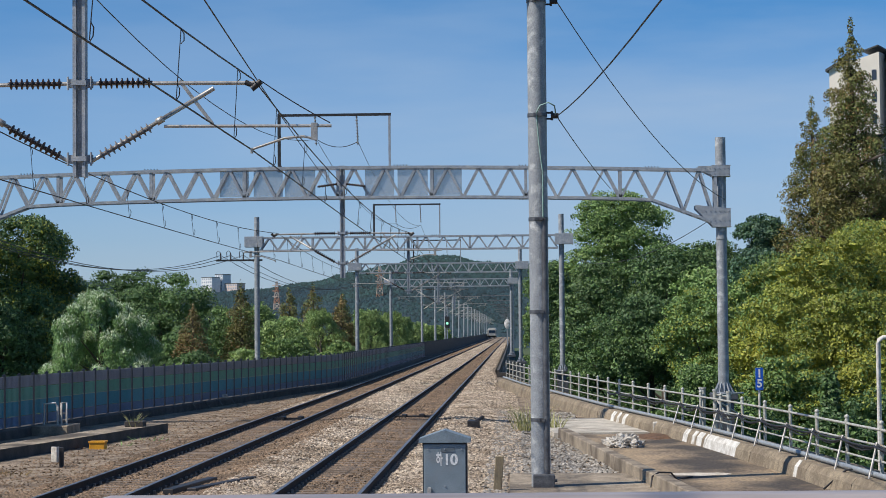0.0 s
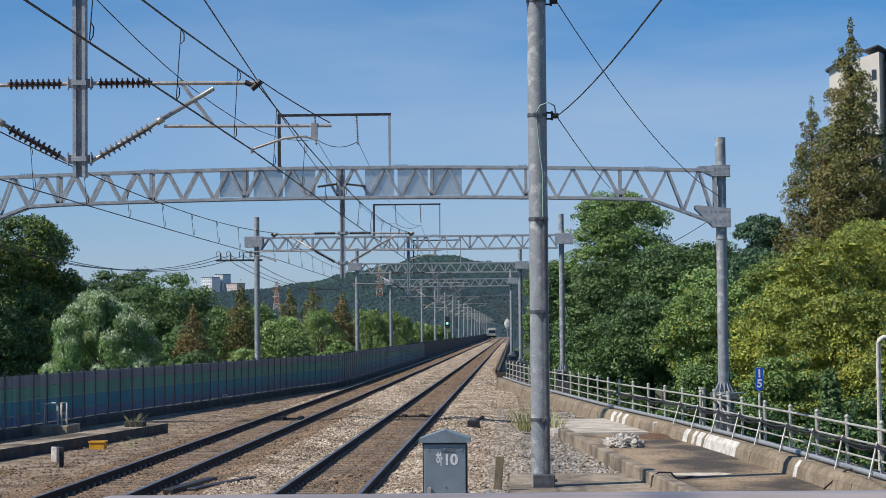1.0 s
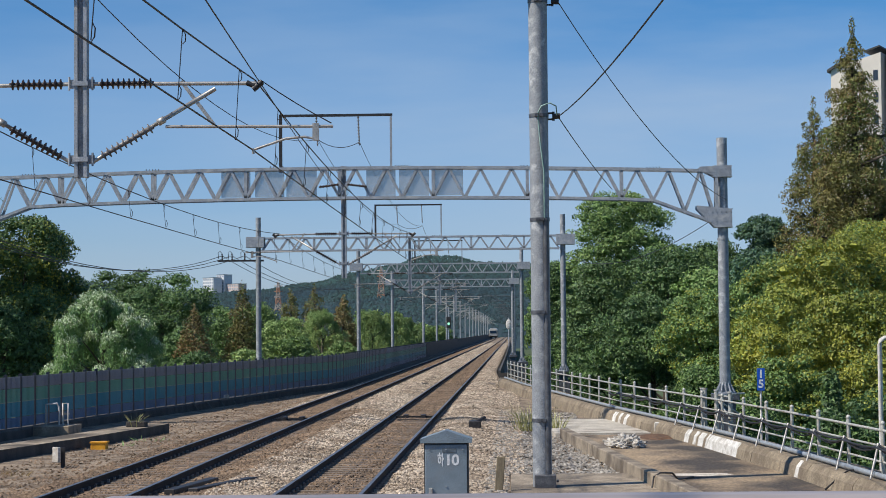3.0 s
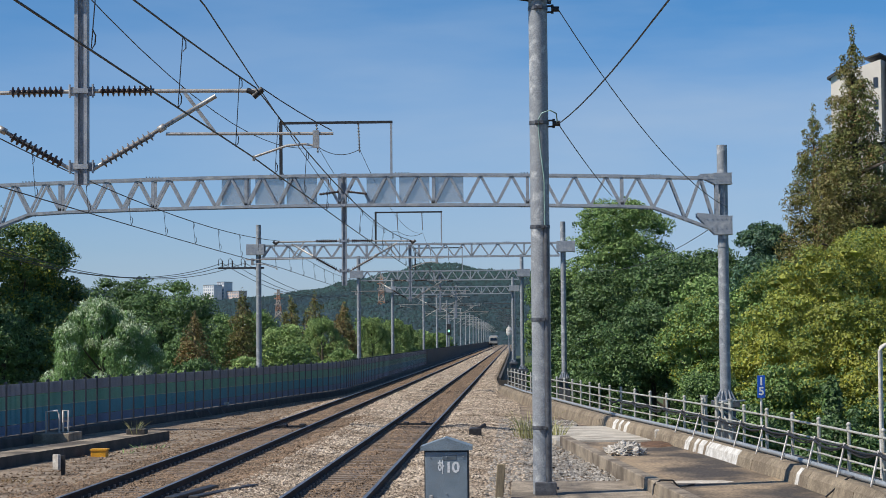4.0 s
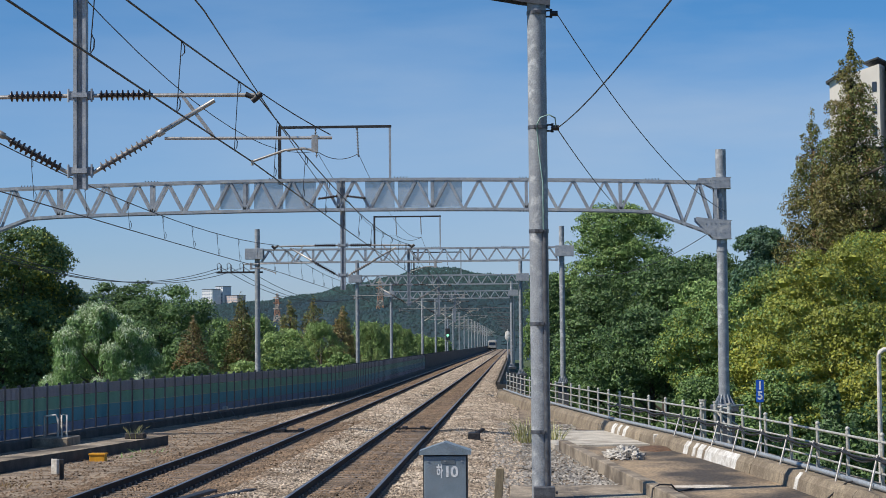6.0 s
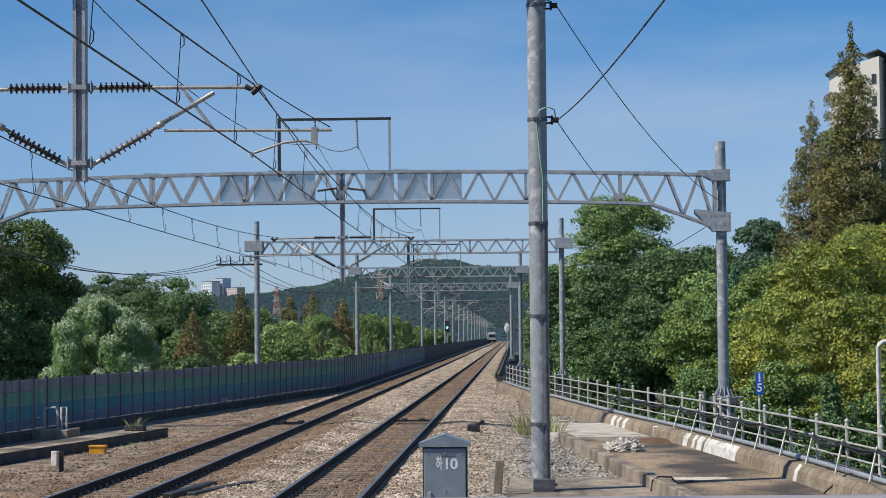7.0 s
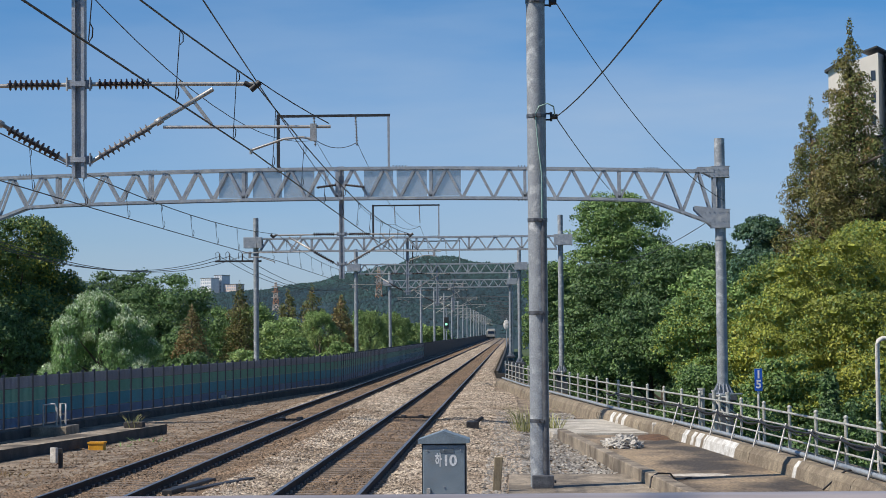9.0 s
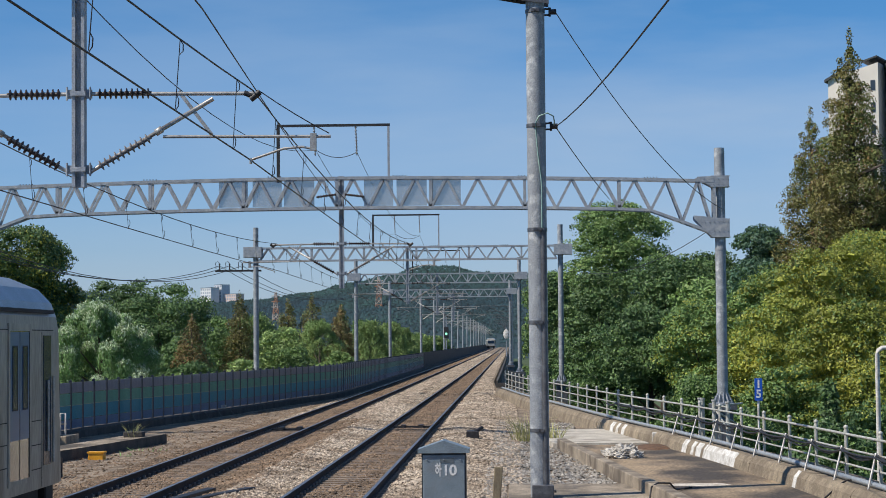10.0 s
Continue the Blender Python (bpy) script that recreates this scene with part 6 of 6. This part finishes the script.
M_CAR_GLASS.node_tree.nodes["Principled BSDF"].inputs["Specular IOR Level"].default_value = 0.22
M_RUBBER = material("black_rubber", (0.018, 0.018, 0.018), None, 0.6, fine=0)
SECTION = [(-1.56, 1.0), (-1.56, 2.98), (-1.55, 3.16), (-1.50, 3.34), (-1.34, 3.52), (-0.98, 3.67), (-0.4, 3.76), (0.4, 3.76), (0.98, 3.67), (1.34, 3.52), (1.50, 3.34), (1.55, 3.16), (1.56, 2.98), (1.56, 1.0)]


def car(name, length, cab):
    """A carriage of local length along -y from its front end at y = 0."""
    root = empty(name)
    b = bmesh.new()
    stations = [(-length, 1.0), (-1.5, 1.0), (-0.95, 1.0), (-0.5, 0.985), (-0.2, 0.955), (-0.05, 0.91), (0.0, 0.86)] if cab else [(-length, 1.0), (0.0, 1.0)]
    rings = []
    for y, k in stations:
        ring = []
        for x, z in SECTION:
            lean = -0.62 * max(0.0, (z - 2.3) / 1.24) ** 2 if cab and y > -0.9 else 0.0
            ring.append(b.verts.new((x * k, y + lean * (1 + y / 0.95 if y > -0.95 else 0), z)))
        rings.append(ring)
    n = len(SECTION)
    for a, c in zip(rings, rings[1:]):
        for i in range(n):
            f = b.faces.new((a[i], a[(i + 1) % n], c[(i + 1) % n], c[i]))
            f.material_index = 1 if 2 <= i <= 10 else 0
    b.faces.new(rings[0])
    b.faces.new(rings[-1][::-1])
    bmesh.ops.recalc_face_normals(b, faces=b.faces)
    part("body", b, [M_STEEL, M_STEEL2], root, "dull stainless steel body")
    b = bmesh.new()
    box(b, (1.52, -length + 0.1, 3.20), (1.60, -1.05, 3.245))
    box(b, (-1.60, -length + 0.1, 3.20), (-1.52, -1.05, 3.245))
    part("gutter", b, M_UNDER, root, "dark roof gutter")
    for y0 in (-4.6, -10.2, -15.0):
        b = bmesh.new()
        bbox(b, (-1.25, y0 - 3.6, 3.55), (1.25, y0, 3.80), 0.10, 2)
        part("roof_unit", b, M_STEEL2, root, "grey roof unit")
    b = bmesh.new()
    box(b, (-1.35, -length + 0.4, 0.55), (1.35, -0.9, 1.0))
    part("underframe", b, M_UNDER, root, "dark underframe")
    for yb in (-2.9, -length + 2.9):
        b = bmesh.new()
        for yy in (yb - 1.05, yb + 1.05):
            for sx in (-0.75, 0.75):
                rod(b, (sx - 0.06, yy, 0.43), (sx + 0.06, yy, 0.43), 0.43, 20)
        box(b, (0.95, yb - 1.6, 0.35), (1.15, yb + 1.6, 0.65))
        box(b, (-1.15, yb - 1.6, 0.35), (-0.95, yb + 1.6, 0.65))
        part("bogie", b, M_UNDER, root, "dark wheeled bogie")
    if cab:
        b = bmesh.new()
        bbox(b, (1.22, -0.75, 0.45), (1.42, -0.35, 1.0), 0.02)
        part("step", b, M_UNDER, root, "dark cab step")
    doors = [-2.70, -7.4, -11.9, -16.8] if cab else [-2.2, -7.1, -12.0, -16.9]
    for yc in doors:
        for s in (1, -1):
            x = s * 1.56
            b = bmesh.new()
            lo, hi = min(x - s * 0.02, x + s * 0.012), max(x - s * 0.02, x + s * 0.012)
            for a, c, z0, z1 in ((yc - 0.56, yc - 0.48, 1.12, 3.06), (yc + 0.48, yc + 0.56, 1.12, 3.06), (yc - 0.48, yc + 0.48, 2.97, 3.06), (yc - 0.48, yc + 0.48, 1.12, 1.18)):
                box(b, (lo, a, z0), (hi, c, z1))
            part("door_frame", b, M_STEEL, root)
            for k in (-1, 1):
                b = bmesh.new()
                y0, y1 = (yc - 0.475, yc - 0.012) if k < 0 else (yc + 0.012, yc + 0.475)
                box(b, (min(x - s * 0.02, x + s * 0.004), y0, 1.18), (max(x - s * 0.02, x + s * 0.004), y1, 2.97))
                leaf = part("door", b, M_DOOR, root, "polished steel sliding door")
                # upper half in blue: the sky's reflection put into the colour
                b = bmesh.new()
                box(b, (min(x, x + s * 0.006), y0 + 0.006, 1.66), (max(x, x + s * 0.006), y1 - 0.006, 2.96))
                part("film", b, M_DOOR_SKY, leaf, "blue painted on the door's upper half for reflected sky")
                b = bmesh.new()
                bbox(b, (min(x, x + s * 0.012), y0 + 0.13, 2.03), (max(x, x + s * 0.012), y1 - 0.13, 2.78), 0.004)
                part("window", b, M_CAR_GLASS, leaf, "narrow dark door window")
                b = bmesh.new()
                for a, c, z0, z1 in ((y0 + 0.115, y0 + 0.13, 2.015, 2.795), (y1 - 0.13, y1 - 0.115, 2.015, 2.795), (y0 + 0.13, y1 - 0.13, 2.015, 2.03), (y0 + 0.13, y1 - 0.13, 2.78, 2.795)):
                    box(b, (min(x, x + s * 0.014), a, z0), (max(x, x + s * 0.014), c, z1))
                part("window_seal", b, M_RUBBER, leaf, "black rubber window seal")
            b = bmesh.new()
            box(b, (min(x, x + s * 0.006), yc - 0.011, 1.18), (max(x, x + s * 0.006), yc + 0.011, 2.97))
            box(b, (min(x, x + s * 0.010), yc + 0.455, 1.18), (max(x, x + s * 0.010), yc + 0.48, 2.97))
            part("door_seal", b, M_RUBBER, root, "black rubber door seal")
    for yc in (-5.05, -9.65, -14.35):
        for s in (1, -1):
            b = bmesh.new()
            bbox(b, (min(s * 1.55, s * 1.572), yc - 1.0, 1.95), (max(s * 1.55, s * 1.572), yc + 1.0, 2.75), 0.01)
            part("window", b, M_CAR_GLASS, root, "wide dark side window")
    for s in (1, -1):
        for z in (1.35, 1.62, 1.88, 2.98):
            b = bmesh.new()
            box(b, (min(s * 1.556, s * 1.565), -length + 0.05, z), (max(s * 1.556, s * 1.565), -0.96 if z > 2 else -3.3, z + 0.012))
            part("panel_bead", b, M_UNDER, root)
    if cab:
        for s in (1, -1):
            # nothing is cut in: a dark panel paints the shade of the cab recess
            b = bmesh.new()
            box(b, (min(s * 1.50, s * 1.567), -1.50, 1.28), (max(s * 1.50, s * 1.567), -1.08, 2.92))
            cd = part("cab_door", b, M_CAR_GLASS, root, "flat dark panel standing in for the shaded cab recess")
            for yy, z0, z1 in ((-1.32, 1.45, 2.35), (-1.04, 1.30, 2.40)):
                b = bmesh.new()
                rod(b, (s * 1.585, yy, z0), (s * 1.585, yy, z1), 0.016, 8)
                part("grab_handle", b, M_ALU, cd, "steel grab handle")
            b = bmesh.new()
            box(b, (min(s * 1.556, s * 1.566), -1.574, 1.02), (max(s * 1.556, s * 1.563), -1.566, 2.96))
            part("panel_seam", b, M_UNDER, root)
            for z in (1.25, 1.55, 1.85):
                b = bmesh.new()
                box(b, (min(s * 1.556, s * 1.565), -2.12, z), (max(s * 1.556, s * 1.565), -1.6, z + 0.012))
                part("panel_bead", b, M_UNDER, root)
        b = bmesh.new()
        bbox(b, (-1.1, -0.12, 2.0), (1.1, 0.02, 2.9), 0.03)
        part("windscreen", b, M_CAR_GLASS, root, "dark cab windscreen")
        for s in (-1, 1):
            b = bmesh.new()
            rod(b, (s * 0.95, -0.02, 1.45), (s * 0.95, 0.03, 1.45), 0.13, 14)
            part("headlight", b, M_WHITE, root, "round headlight")
    return root


# the moving train: a leading car and a second one
lead = tagged(car("train_car", 19.5, True), "stainless steel commuter train car with sliding doors", "train car", "commuter train")
lead.location = (-7.5, -36, 0)
second = tagged(car("train_car", 19.5, False), "stainless steel commuter train car with sliding doors", "train car", "commuter train")
second.location = (-7.5, -56, 0)
# the standing train far down the line
copy_thing(lead, Matrix.Translation((-7.5, 700, 0)) @ Matrix.Rotation(math.pi, 4, "Z"))["label"] = "distant commuter train standing on the far track"


def motions():
    """The commuter train pulls out past the platform."""
    speed, rows = 6.15, []
    for t in (0, 1, 2, 3, 4, 5, 6, 7, 8, 9, 9.5, 10):
        rows.append((t, 26.4 - speed * (10 - t)))
    walk(lead, [(t, pose(-7.5, y, 0)) for t, y in rows])
    walk(second, [(t, pose(-7.5, y - 20.1, 0)) for t, y in rows])


motions()
